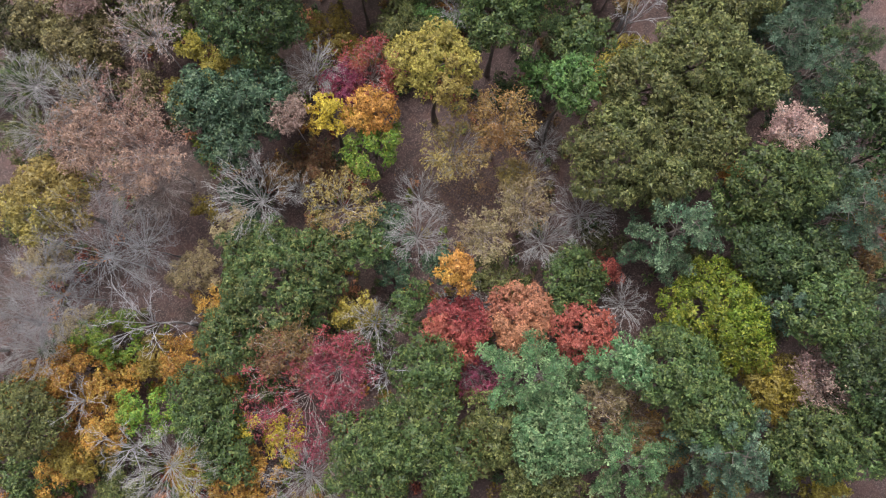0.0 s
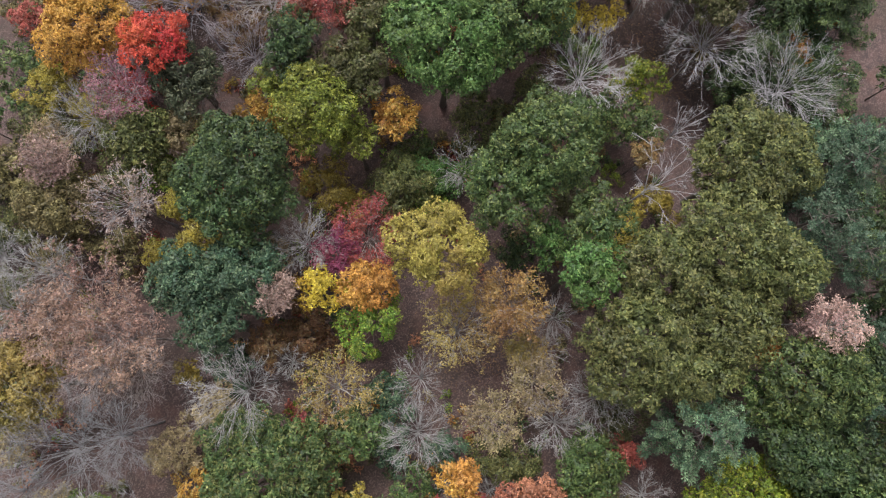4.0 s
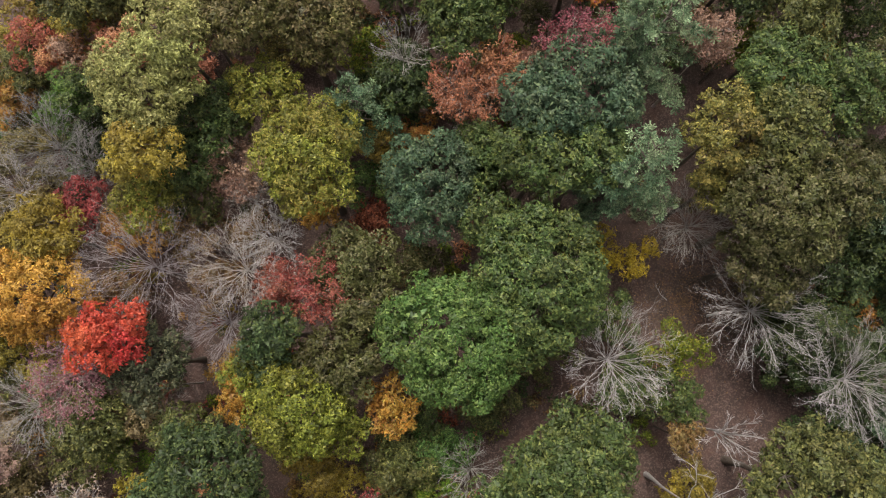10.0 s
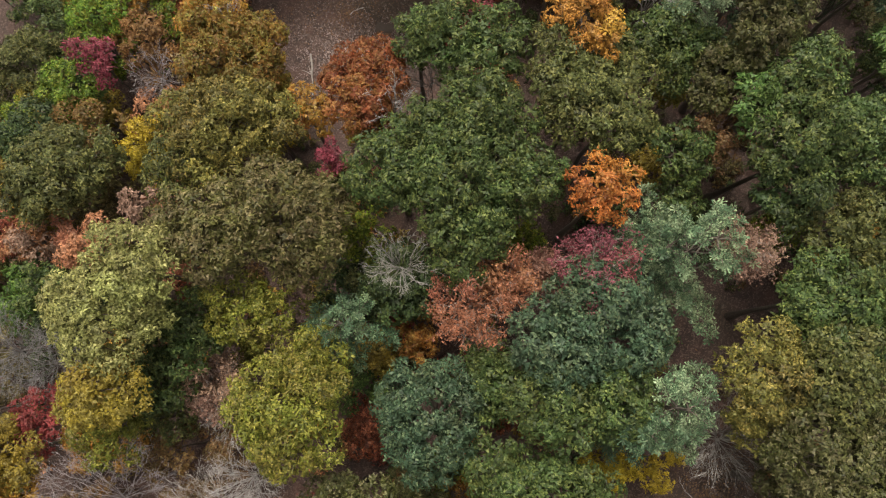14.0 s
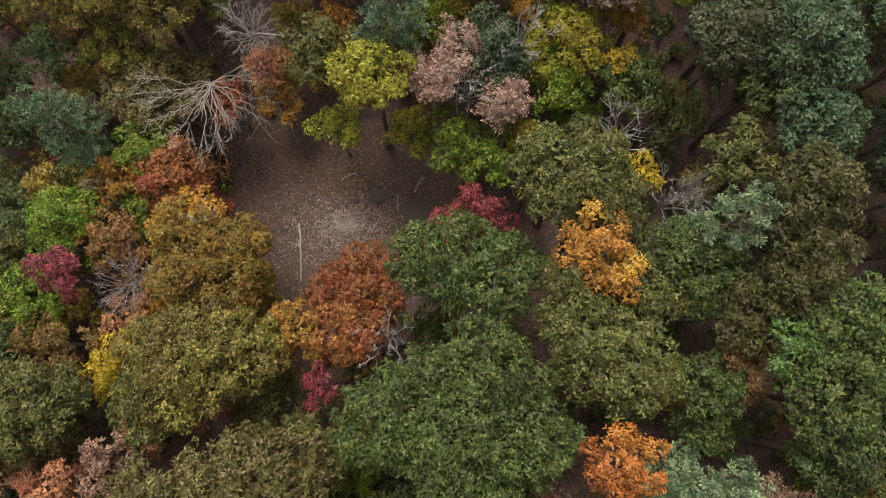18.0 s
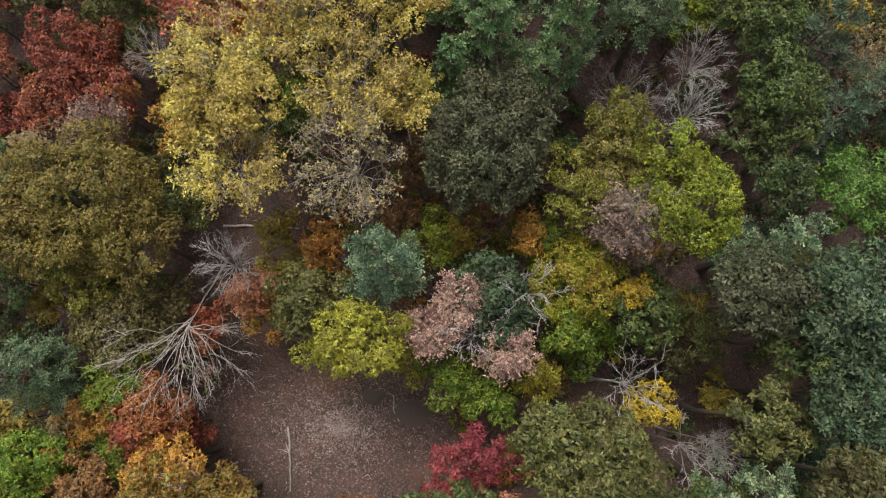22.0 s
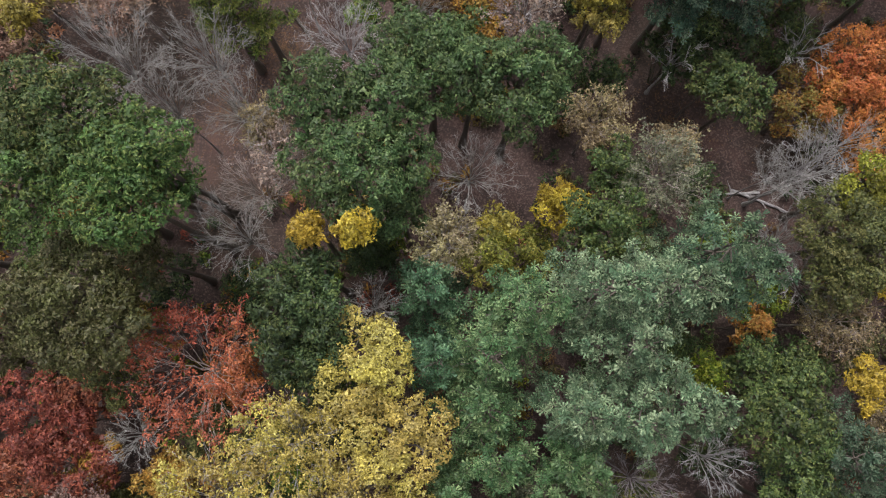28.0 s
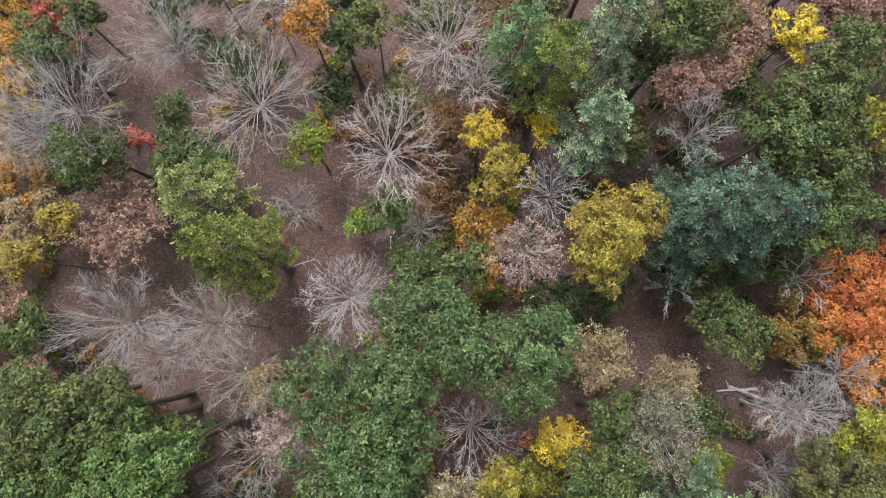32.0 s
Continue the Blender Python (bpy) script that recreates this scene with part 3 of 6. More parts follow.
# ---- woodland, tree by tree ----
# bottom of the first view
dead(-21.46, 0.93, 14.7, 3.28, "white")
bush(-26.79, -0.33, 7.4, 2.80, "lime")
bush(-29.39, -3.07, 7.4, 3.01, "orange")
bush(-20.01, -2.21, 7.4, 2.56, "orange")
bush(-23.13, -2.23, 6.3, 1.65, "gold")
oak(-12.08, 4.05, 13.6, 5.18, "greenmid")
oak(-15.55, -0.36, 11.3, 2.54, "greenmid")
thin(-9.30, -4.57, 12.8, 4.43, "crimson")
thin(-6.92, -2.80, 15.2, 2.44, "crimson")
thin(-10.77, -1.19, 14.4, 2.28, "rust")
bare(-4.31, 0.65, 13.0, 2.17, "grey")
dead(-3.41, -3.17, 13.1, 2.45, "white")
oak(-1.28, -7.06, 13.7, 3.14, "green")
oak(-4.32, -9.11, 14.7, 3.06, "green")
oak(-0.23, -2.58, 12.6, 2.37, "green")
oak(1.23, -10.10, 12.6, 2.54, "green")
maple(2.01, 0.20, 10.5, 2.60, "red")
maple(7.20, 1.06, 10.5, 2.79, "coral")
maple(12.36, -0.08, 10.5, 2.34, "red")
thin(4.34, -3.68, 8.4, 1.92, "magenta")
bare(2.71, -2.28, 9.5, 1.91, "grey")
pine(7.53, -3.01, 17.4, 3.43, "lgreen")
pine(12.55, -2.71, 11.6, 2.12, "lgreen")
oak(14.84, -2.17, 14.7, 1.76, "lgreen")
oak(8.95, -7.31, 14.0, 3.13, "lgreen")
thin(15.23, -7.45, 9.5, 2.78, "rust")
thin(13.49, -4.85, 11.6, 1.83, "tan")
thin(3.00, -8.87, 9.5, 1.60, "coral")
oak(5.27, -7.49, 10.5, 2.87, "olive")
oak(8.72, -11.36, 10.5, 3.28, "olive")
oak(17.98, -2.60, 14.7, 3.14, "green")
oak(20.75, -6.11, 14.7, 3.12, "green")
pine(21.55, -8.46, 16.8, 4.32, "grey")
pine(15.32, -9.84, 12.6, 3.84, "lgreen")
bush(19.30, -9.48, 6.3, 2.36, "orange")
maple(22.73, 1.15, 13.5, 4.24, "ygreen")
maple(27.74, -4.61, 10.5, 2.78, "gold")
thin(29.84, -3.70, 14.5, 2.42, "pink")
oak(29.63, 1.69, 15.8, 3.13, "green")
pine(27.04, 1.95, 14.7, 2.30, "grey")
pine(31.74, 9.22, 17.9, 4.45, "grey")
oak(31.96, -2.63, 16.2, 2.87, "dgreen")
oak(32.37, -8.02, 14.7, 2.91, "green")
oak(28.98, -8.10, 13.9, 2.95, "green")
oak(26.95, -9.09, 12.6, 2.14, "green")
oak(25.45, 6.27, 14.3, 2.37, "dgreen")
oak(29.40, 4.55, 14.0, 2.59, "dgreen")
bush(29.69, 6.32, 9.5, 1.64, "rust")
bush(27.95, 9.31, 8.4, 1.34, "orange")
bush(26.01, 13.21, 8.4, 1.15, "orange")
bush(33.85, -12.82, 6.3, 2.35, "gold")
dead(-23.77, -8.97, 10.5, 2.74, "white")
bare(-19.78, -10.33, 12.6, 3.53, "grey")
bush(-29.39, -6.80, 6.3, 1.87, "orange")
bush(-29.19, -10.19, 6.3, 2.08, "gold")
maple(-31.85, -6.33, 10.5, 3.05, "olive")
bush(-23.12, -6.41, 8.4, 2.17, "lime")
oak(-17.63, -6.55, 9.5, 2.67, "green")
bush(-15.32, -11.71, 7.4, 2.51, "orange")
bush(-15.45, -7.70, 7.4, 1.29, "yellow")
bush(-16.72, -4.60, 6.3, 1.41, "orange")
bare(-9.47, -11.02, 11.6, 2.93, "grey")
bush(-31.45, -11.02, 5.2, 1.88, "orange")
bush(-34.17, -11.90, 5.2, 2.81, "green")
bush(-26.75, -4.52, 6.3, 2.11, "orange")
bush(-19.49, -11.40, 6.3, 1.85, "gold")
oak(-18.37, -4.36, 9.5, 2.02, "green")
bare(-31.92, -1.18, 9.5, 2.83, "grey")
bush(-20.28, -11.12, 5.2, 1.88, "orange")
maple(-32.74, -4.48, 6.3, 2.34, "orange")
bush(-26.67, -12.61, 4.2, 2.85, "olive")
oak(-16.23, -9.76, 8.4, 2.25, "green")
dead(-28.11, -5.39, 9.5, 2.58, "white")
bush(-5.72, -0.46, 6.3, 2.38, "green")
# left bank early
maple(-30.37, 10.51, 12.4, 3.40, "goldbrown")
bare(-25.69, 6.08, 13.7, 5.40, "darkgrey")
bare(-22.97, 7.13, 12.0, 3.25, "darkgrey")
bare(-29.81, 3.15, 12.6, 4.08, "darkgrey")
bare(-31.47, 1.02, 11.6, 2.75, "darkgrey")
thin(-24.68, 16.35, 14.1, 4.12, "salmon")
thin(-22.21, 14.10, 14.5, 3.21, "salmon")
thin(-27.52, 15.27, 13.3, 2.63, "salmon")
bare(-22.39, 12.18, 10.9, 3.36, "pinkgrey")
bare(-25.10, 12.07, 11.8, 3.07, "pinkgrey")
bare(-27.74, 18.97, 13.7, 2.78, "grey")
bare(-32.72, 20.22, 12.6, 2.59, "grey")
bare(-13.44, 10.51, 15.7, 3.18, "grey")
bare(-31.95, 16.55, 10.8, 2.40, "grey")
bush(-35.19, 17.18, 6.3, 2.45, "olive")
bush(-35.70, 9.89, 5.2, 1.96, "olive")
bush(-20.15, 5.34, 6.3, 2.16, "tan")
bush(-19.99, 11.02, 4.2, 1.10, "gold")
bush(-29.32, 0.14, 5.2, 2.40, "tan")
# top of first view, middle
thin(-28.67, 27.47, 12.6, 1.76, "pink")
maple(-28.70, 24.88, 9.5, 2.68, "brownolive")
maple(-33.51, 27.16, 8.4, 2.12, "brownolive")
thin(-22.63, 24.15, 13.7, 2.67, "pinkwhite")
maple(-22.86, 30.07, 10.5, 2.54, "olive")
oak(-14.00, 25.56, 15.8, 4.51, "dgreen")
bush(-20.39, 24.59, 7.4, 1.53, "gold")
bush(-22.04, 27.42, 6.3, 1.95, "lime")
bush(-15.10, 23.07, 8.4, 1.79, "gold")
oak(-14.02, 19.01, 12.2, 2.96, "bluegreen")
oak(-17.95, 18.11, 12.7, 2.49, "bluegreen")
oak(-16.09, 15.54, 11.5, 2.32, "bluegreen")
thin(-11.26, 17.47, 12.6, 1.41, "pink")
bare(-9.38, 21.31, 12.2, 2.31, "grey")
bush(-12.41, 20.92, 7.4, 1.14, "tan")
thin(-4.93, 22.14, 9.5, 2.65, "red")
thin(-7.30, 20.77, 9.7, 1.66, "magenta")
maple(-8.28, 17.80, 10.8, 1.71, "yellow")
maple(-4.76, 17.98, 11.1, 2.13, "orangegold")
bush(-4.58, 15.14, 10.5, 2.36, "lime")
bush(-9.93, 14.81, 6.3, 2.19, "rust")
maple(0.55, 20.24, 16.5, 3.19, "oliveyellow2")
thin(2.01, 14.72, 11.9, 2.58, "goldpale")
thin(5.92, 16.62, 14.1, 2.34, "orangebrown")
bare(9.61, 15.66, 10.5, 1.81, "grey")
thin(7.39, 13.13, 8.4, 1.41, "goldpale")
bare(8.76, 13.13, 8.4, 1.86, "grey")
thin(7.86, 10.54, 9.5, 2.06, "tan")
bare(-0.83, 11.03, 11.6, 2.19, "grey")
bare(-0.90, 7.50, 15.7, 2.50, "grey")
thin(4.60, 8.03, 9.5, 2.05, "tan")
bare(12.44, 9.75, 11.6, 2.54, "grey")
bare(9.56, 7.56, 9.5, 2.34, "grey")
thin(-7.07, 10.53, 10.1, 2.80, "goldpale")
bare(-11.05, 12.32, 7.4, 1.31, "grey")
bush(-9.99, 7.43, 6.3, 1.44, "red")
oak(-5.80, 6.98, 9.8, 2.04, "green")
bush(-9.12, 5.56, 7.4, 1.67, "gold")
bush(-6.00, 1.86, 9.3, 1.77, "gold")
bush(-1.82, 2.08, 8.4, 2.06, "green")
bush(0.77, 5.83, 8.4, 1.52, "bluegreen")
maple(2.21, 4.75, 14.0, 1.33, "orangegold")
bare(1.61, 2.06, 8.4, 1.58, "grey")
bush(7.59, 3.71, 5.2, 1.36, "olive")
oak(12.03, 4.64, 9.5, 2.47, "green")
bush(10.64, 1.59, 8.4, 1.93, "green")
bare(15.90, 2.20, 9.8, 2.12, "grey")
bare(4.70, 2.29, 7.4, 1.84, "grey")
pine(18.68, 7.62, 17.3, 3.95, "pinebl")
oak(14.17, 13.47, 16.6, 3.84, "olive")
oak(17.86, 12.15, 15.1, 2.76, "olive")
oak(20.05, 15.26, 16.2, 3.71, "olive")
oak(16.33, 18.38, 16.6, 3.31, "olive")
oak(20.28, 20.60, 17.8, 3.64, "olive")
oak(23.99, 18.82, 16.3, 2.76, "olive")
oak(22.91, 26.36, 17.2, 4.15, "olive")
oak(26.40, 11.16, 16.4, 3.26, "green")
oak(23.75, 9.64, 13.4, 2.02, "green")
thin(26.87, 14.89, 18.2, 1.72, "pinkbright")
pine(27.05, 22.14, 18.1, 3.48, "grey")
pine(29.70, 19.81, 17.9, 3.24, "grey")
pine(30.29, 26.59, 17.9, 3.31, "grey")
oak(29.35, 12.03, 14.7, 2.39, "dgreen")
pine(30.99, 13.69, 15.1, 2.86, "grey")
oak(26.76, 6.18, 14.2, 2.96, "dgreen")
bush(30.35, 5.37, 9.5, 1.50, "rust")
bush(28.47, 8.14, 6.3, 1.36, "orange")
oak(8.22, 27.53, 17.2, 3.73, "green")
oak(5.61, 24.94, 15.5, 3.15, "green")
oak(11.51, 22.38, 15.8, 2.07, "green")
oak(10.87, 18.41, 16.2, 2.14, "greenbright")
oak(9.08, 21.32, 10.5, 1.74, "greenbright")
dead(16.64, 25.25, 16.4, 3.29, "white")
dead(18.64, 29.49, 15.8, 2.07, "white")
bush(18.51, 24.83, 6.3, 2.12, "gold")
bush(17.43, 28.90, 8.4, 1.15, "rust")
bush(17.08, 31.53, 8.4, 1.95, "green")
bare(2.51, 26.89, 12.6, 2.16, "grey")
bush(0.38, 27.69, 6.6, 2.26, "greenbright")
bush(-1.95, 27.37, 7.5, 2.23, "olive")
bush(-8.51, 26.95, 7.1, 1.96, "gold")
bush(-6.77, 25.55, 5.2, 1.43, "gold")
maple(-8.42, 31.12, 14.1, 3.27, "yg2")
maple(-5.83, 29.45, 10.5, 1.77, "yg2")
maple(-11.71, 33.13, 12.4, 1.51, "yg2")
maple(-2.70, 31.15, 11.3, 1.76, "orange")
bush(4.15, 32.33, 7.4, 2.59, "olive")
bush(-19.49, 30.71, 9.5, 1.26, "tan")
maple(-30.28, 24.90, 8.4, 2.70, "brownolive")
bush(-21.99, 28.65, 8.4, 1.83, "olive")
# second stretch, left
maple(-27.14, 38.44, 11.8, 3.59, "orangegold")
maple(-26.77, 42.71, 11.6, 2.58, "gold")
maple(-19.77, 35.60, 15.0, 2.33, "red2")
maple(-18.49, 34.00, 12.6, 2.68, "greyolive")
bare(-18.47, 32.17, 10.5, 2.01, "grey")
thin(-23.36, 32.86, 13.4, 2.51, "purple")
bare(-26.17, 30.93, 12.2, 2.60, "grey")
bare(-19.15, 40.49, 13.8, 4.13, "purplegrey")
bare(-12.45, 40.10, 15.5, 3.01, "pinkwhite")
bare(-10.51, 41.82, 15.5, 2.31, "white")
thin(-6.87, 38.97, 16.1, 2.13, "redbare")
thin(-9.81, 38.91, 13.9, 1.54, "redbare")
bare(-14.12, 36.70, 11.4, 2.89, "purplegrey")
oak(-9.84, 35.97, 15.3, 1.76, "dgreen")
oak(-5.15, 40.01, 14.6, 2.63, "olivedark")
oak(-5.01, 33.92, 13.2, 2.04, "olivedark")
oak(1.08, 35.43, 17.2, 4.28, "greenbright")
oak(6.72, 39.33, 17.0, 4.47, "green")
oak(4.69, 35.71, 14.9, 2.40, "green")
bare(11.91, 34.27, 14.0, 3.51, "white")
bush(16.99, 35.21, 9.5, 1.85, "ygreen")
bush(15.05, 41.68, 6.3, 1.59, "yellow")
bare(18.73, 43.95, 9.5, 2.93, "grey")
bare(22.14, 37.66, 11.8, 4.05, "white")
bush(28.13, 39.83, 10.5, 2.10, "dgreen")
bush(32.09, 40.21, 7.4, 1.61, "orange")
bush(29.44, 38.86, 6.3, 1.40, "rust")
bare(26.76, 32.89, 14.7, 3.79, "white")
bush(26.70, 35.40, 8.4, 3.13, "dgreen")
pine(30.80, 32.18, 10.5, 3.61, "dgreen")
bush(8.56, 34.76, 6.3, 2.07, "olive")
bush(13.33, 31.95, 7.4, 1.58, "green")
bush(-13.58, 31.06, 8.4, 1.23, "orange")
bush(-20.34, 30.39, 8.4, 1.32, "tan")
bush(-31.69, 34.72, 7.4, 2.25, "gold")
bush(-32.42, 31.71, 6.3, 2.72, "olive")
thin(-30.08, 29.70, 9.5, 1.71, "tan")
bush(-16.62, 29.24, 10.3, 2.00, "olive")
bush(-2.72, 26.20, 7.4, 2.02, "olive")
# second stretch, top
maple(-16.09, 53.77, 18.5, 2.33, "palegreen")
maple(-18.14, 51.03, 17.4, 3.06, "palegreen")
maple(-15.58, 51.50, 16.5, 1.74, "palegreen")
bush(-26.73, 53.34, 9.5, 1.44, "brightgreen")
bare(-26.92, 49.10, 12.6, 3.11, "darkgrey")
bare(-28.40, 45.54, 13.7, 2.01, "white")
bare(-25.71, 48.30, 8.4, 2.67, "darkgrey")
maple(-18.07, 47.03, 16.4, 2.12, "gold")
maple(-19.10, 44.81, 12.6, 2.14, "oliveyellow")
thin(-13.56, 47.07, 11.6, 1.91, "salmon")
bare(-12.59, 45.34, 11.6, 1.67, "grey")
maple(-7.64, 46.18, 17.9, 3.07, "oliveyellow")
maple(-11.02, 51.61, 14.2, 2.15, "oliveyellow")
maple(-6.92, 48.70, 15.4, 1.87, "oliveyellow")
oak(-15.28, 50.25, 13.1, 2.54, "green")
oak(-17.03, 47.14, 11.6, 2.20, "green")
pine(-5.21, 50.78, 15.5, 2.63, "pinebl")
bush(-4.07, 49.36, 9.5, 1.25, "gold")
bush(-2.85, 51.40, 5.2, 0.99, "red")
bush(-5.05, 47.11, 7.4, 1.72, "greenbright")
bush(-4.77, 45.16, 5.2, 1.33, "darkred")
oak(-0.21, 45.48, 14.7, 3.38, "bluegreen")
oak(3.38, 46.46, 10.5, 1.62, "olive")
oak(3.25, 48.24, 13.2, 1.75, "green")
oak(-1.90, 53.67, 12.1, 2.21, "dgreen")
bare(-2.05, 54.31, 17.5, 2.00, "grey")
oak(-2.69, 52.79, 12.0, 1.90, "dgreen")
bare(2.90, 49.98, 10.5, 1.72, "grey")
thin(2.13, 52.08, 15.7, 2.26, "coral")
thin(4.29, 53.54, 15.0, 1.60, "coral")
thin(6.59, 54.31, 12.3, 1.33, "pinkred")
thin(9.15, 53.89, 17.7, 2.19, "magentared")
maple(9.39, 58.31, 17.0, 1.91, "orangered")
oak(9.25, 51.16, 17.1, 3.57, "bluegreen")
oak(6.44, 49.62, 17.6, 2.34, "bluegreen")
oak(6.49, 46.50, 16.9, 2.52, "green")
oak(10.01, 47.04, 16.1, 2.06, "green")
oak(3.70, 47.16, 13.0, 2.02, "green")
oak(3.93, 42.58, 14.7, 2.10, "green")
oak(-4.01, 37.24, 14.4, 2.06, "olivedark")
oak(-6.77, 34.02, 13.6, 2.07, "olivedark")
oak(-10.35, 34.52, 13.3, 1.92, "dgreen")
bush(4.51, 45.18, 6.3, 1.44, "darkred")
bush(-8.34, 44.46, 8.4, 1.11, "orange")
bush(-1.24, 50.26, 8.5, 1.41, "orange")
bush(-25.18, 44.84, 9.5, 1.76, "red")
bush(-22.56, 43.38, 8.4, 1.58, "orange")
bush(-16.97, 42.62, 8.4, 1.78, "rust")
bush(-17.19, 45.28, 9.5, 1.95, "olive")
bush(-20.21, 43.79, 8.4, 1.98, "orangegold")
pine(13.03, 46.47, 17.6, 3.50, "palepine")
pine(11.24, 45.11, 17.1, 1.99, "pinebl")
pine(14.34, 55.03, 19.0, 4.39, "palepine")
pine(12.57, 55.00, 16.8, 2.51, "pinebl")
thin(18.32, 55.26, 15.4, 1.60, "salmon")
bush(22.41, 57.39, 9.5, 1.42, "ygreen")
maple(18.31, 48.25, 16.3, 2.63, "olivegold")
maple(18.58, 45.62, 13.8, 1.78, "olivegold")
oak(21.86, 48.40, 17.1, 2.52, "olive")
oak(22.23, 52.24, 16.2, 2.95, "green")
oak(21.71, 43.44, 17.0, 3.65, "olivedark")
oak(22.05, 40.64, 13.7, 2.66, "olivedark")
oak(25.09, 44.85, 16.9, 2.34, "olivedark")
oak(26.21, 51.19, 15.9, 2.44, "green")
bush(30.46, 37.43, 7.4, 2.17, "orange")
pine(26.61, 35.68, 11.7, 3.05, "dgreen")
# third stretch
oak(1.86, 59.36, 17.6, 3.42, "green")
oak(-2.32, 60.18, 15.6, 2.78, "green")
oak(2.81, 62.78, 17.4, 2.53, "green")
oak(1.93, 56.27, 15.9, 2.72, "green")
oak(-0.38, 62.06, 15.9, 1.96, "green")
oak(5.13, 59.31, 16.1, 2.25, "green")
oak(-9.14, 56.90, 17.9, 3.06, "olivebrown")
oak(-11.84, 55.55, 17.6, 2.43, "olivebrown")
oak(-7.31, 55.19, 15.9, 2.39, "olivebrown")
oak(-15.21, 56.19, 15.4, 1.62, "olivebrown")
oak(-6.57, 57.98, 13.1, 1.89, "olivebrown")
bush(-5.00, 57.19, 8.4, 1.88, "ygreen")
bush(-4.55, 54.18, 8.4, 1.68, "olive")
bush(5.54, 56.89, 8.4, 1.69, "ygreen")
oak(-23.11, 60.39, 13.7, 2.92, "olive")
oak(-25.37, 58.93, 12.9, 1.90, "olive")
maple(-16.77, 60.80, 12.0, 2.13, "olive")
bush(-21.50, 55.68, 12.6, 1.66, "coral")
bush(-18.17, 57.46, 12.6, 1.57, "salmon")
bush(-26.65, 56.15, 9.5, 1.66, "salmon")
bush(-27.01, 58.16, 8.4, 1.70, "gold")
bush(-6.75, 61.75, 10.5, 1.03, "crimson")
bush(-25.44, 53.16, 10.5, 1.79, "green")
bush(-16.54, 54.38, 9.5, 1.10, "coral")
bush(-23.60, 58.19, 8.4, 1.70, "brownolive")
bush(-27.32, 52.11, 9.5, 1.46, "brightgreen")
bush(-4.86, 43.84, 6.3, 1.31, "darkred")
bush(-3.57, 48.66, 7.4, 1.12, "gold")
maple(-12.84, 63.60, 13.8, 2.93, "olivegold")
maple(-15.82, 63.93, 12.3, 2.14, "olivegold")
maple(-10.77, 63.95, 12.5, 2.13, "olivegold")
maple(-8.62, 64.96, 10.6, 1.77, "orange")
maple(-4.67, 67.16, 11.7, 2.82, "rustgreen")
maple(-4.84, 65.00, 12.8, 1.92, "rustgreen")
bush(-4.63, 65.00, 8.4, 1.74, "orange")
dead(-2.63, 64.52, 15.0, 1.85, "white")
bare(-0.55, 67.90, 10.9, 1.95, "grey")
oak(0.91, 69.02, 14.2, 2.62, "green")
oak(3.61, 67.75, 15.2, 2.19, "green")
oak(-1.24, 69.44, 12.9, 1.62, "green")
maple(8.33, 69.46, 16.7, 2.06, "orangegold")
maple(9.76, 67.75, 16.4, 1.31, "orangegold")
oak(8.34, 63.94, 16.4, 2.58, "olive")
oak(10.24, 62.87, 16.4, 2.24, "olive")
oak(7.50, 66.79, 15.7, 1.97, "olive")
oak(11.32, 66.56, 13.6, 2.08, "olive")
bush(16.34, 67.77, 8.4, 1.36, "gold")
bush(14.37, 61.97, 8.4, 1.53, "gold")
bush(17.39, 62.99, 12.9, 1.75, "rust")
oak(21.58, 65.36, 16.1, 2.46, "green")
oak(18.71, 63.74, 16.1, 1.63, "greenbright")
oak(20.67, 61.31, 17.2, 2.51, "green")
oak(20.58, 58.56, 15.2, 2.12, "dgreen")
oak(24.59, 61.86, 16.1, 2.59, "green")
oak(24.00, 56.53, 15.2, 2.43, "olive")
oak(17.90, 66.07, 14.8, 2.38, "olivedark")
oak(15.70, 61.88, 12.5, 1.93, "green")
oak(15.52, 59.28, 10.5, 1.45, "green")
bush(26.83, 55.34, 6.3, 0.85, "orange")
bush(-25.46, 66.95, 9.5, 1.72, "lime")
bush(-23.59, 72.25, 9.9, 2.10, "lime")
bush(-22.60, 68.34, 11.0, 1.67, "crimson")
bush(-28.35, 68.95, 9.5, 2.31, "olive")
bush(-23.64, 66.26, 6.3, 1.62, "gold")
bush(-20.37, 70.63, 9.5, 2.32, "orangebrown")
bush(-19.00, 65.21, 9.5, 1.71, "coral")
bush(-19.40, 63.18, 10.5, 1.56, "yellow")
bush(-23.05, 64.22, 10.6, 1.85, "brownorange")
bare(-19.35, 67.82, 10.5, 1.96, "purplegrey")
bush(-16.38, 68.06, 10.5, 1.32, "tan")
maple(-13.64, 68.37, 12.1, 3.09, "orangeolive")
maple(-15.44, 70.79, 11.6, 1.86, "orangeolive")
oak(-26.80, 63.48, 10.5, 2.22, "dgreen")
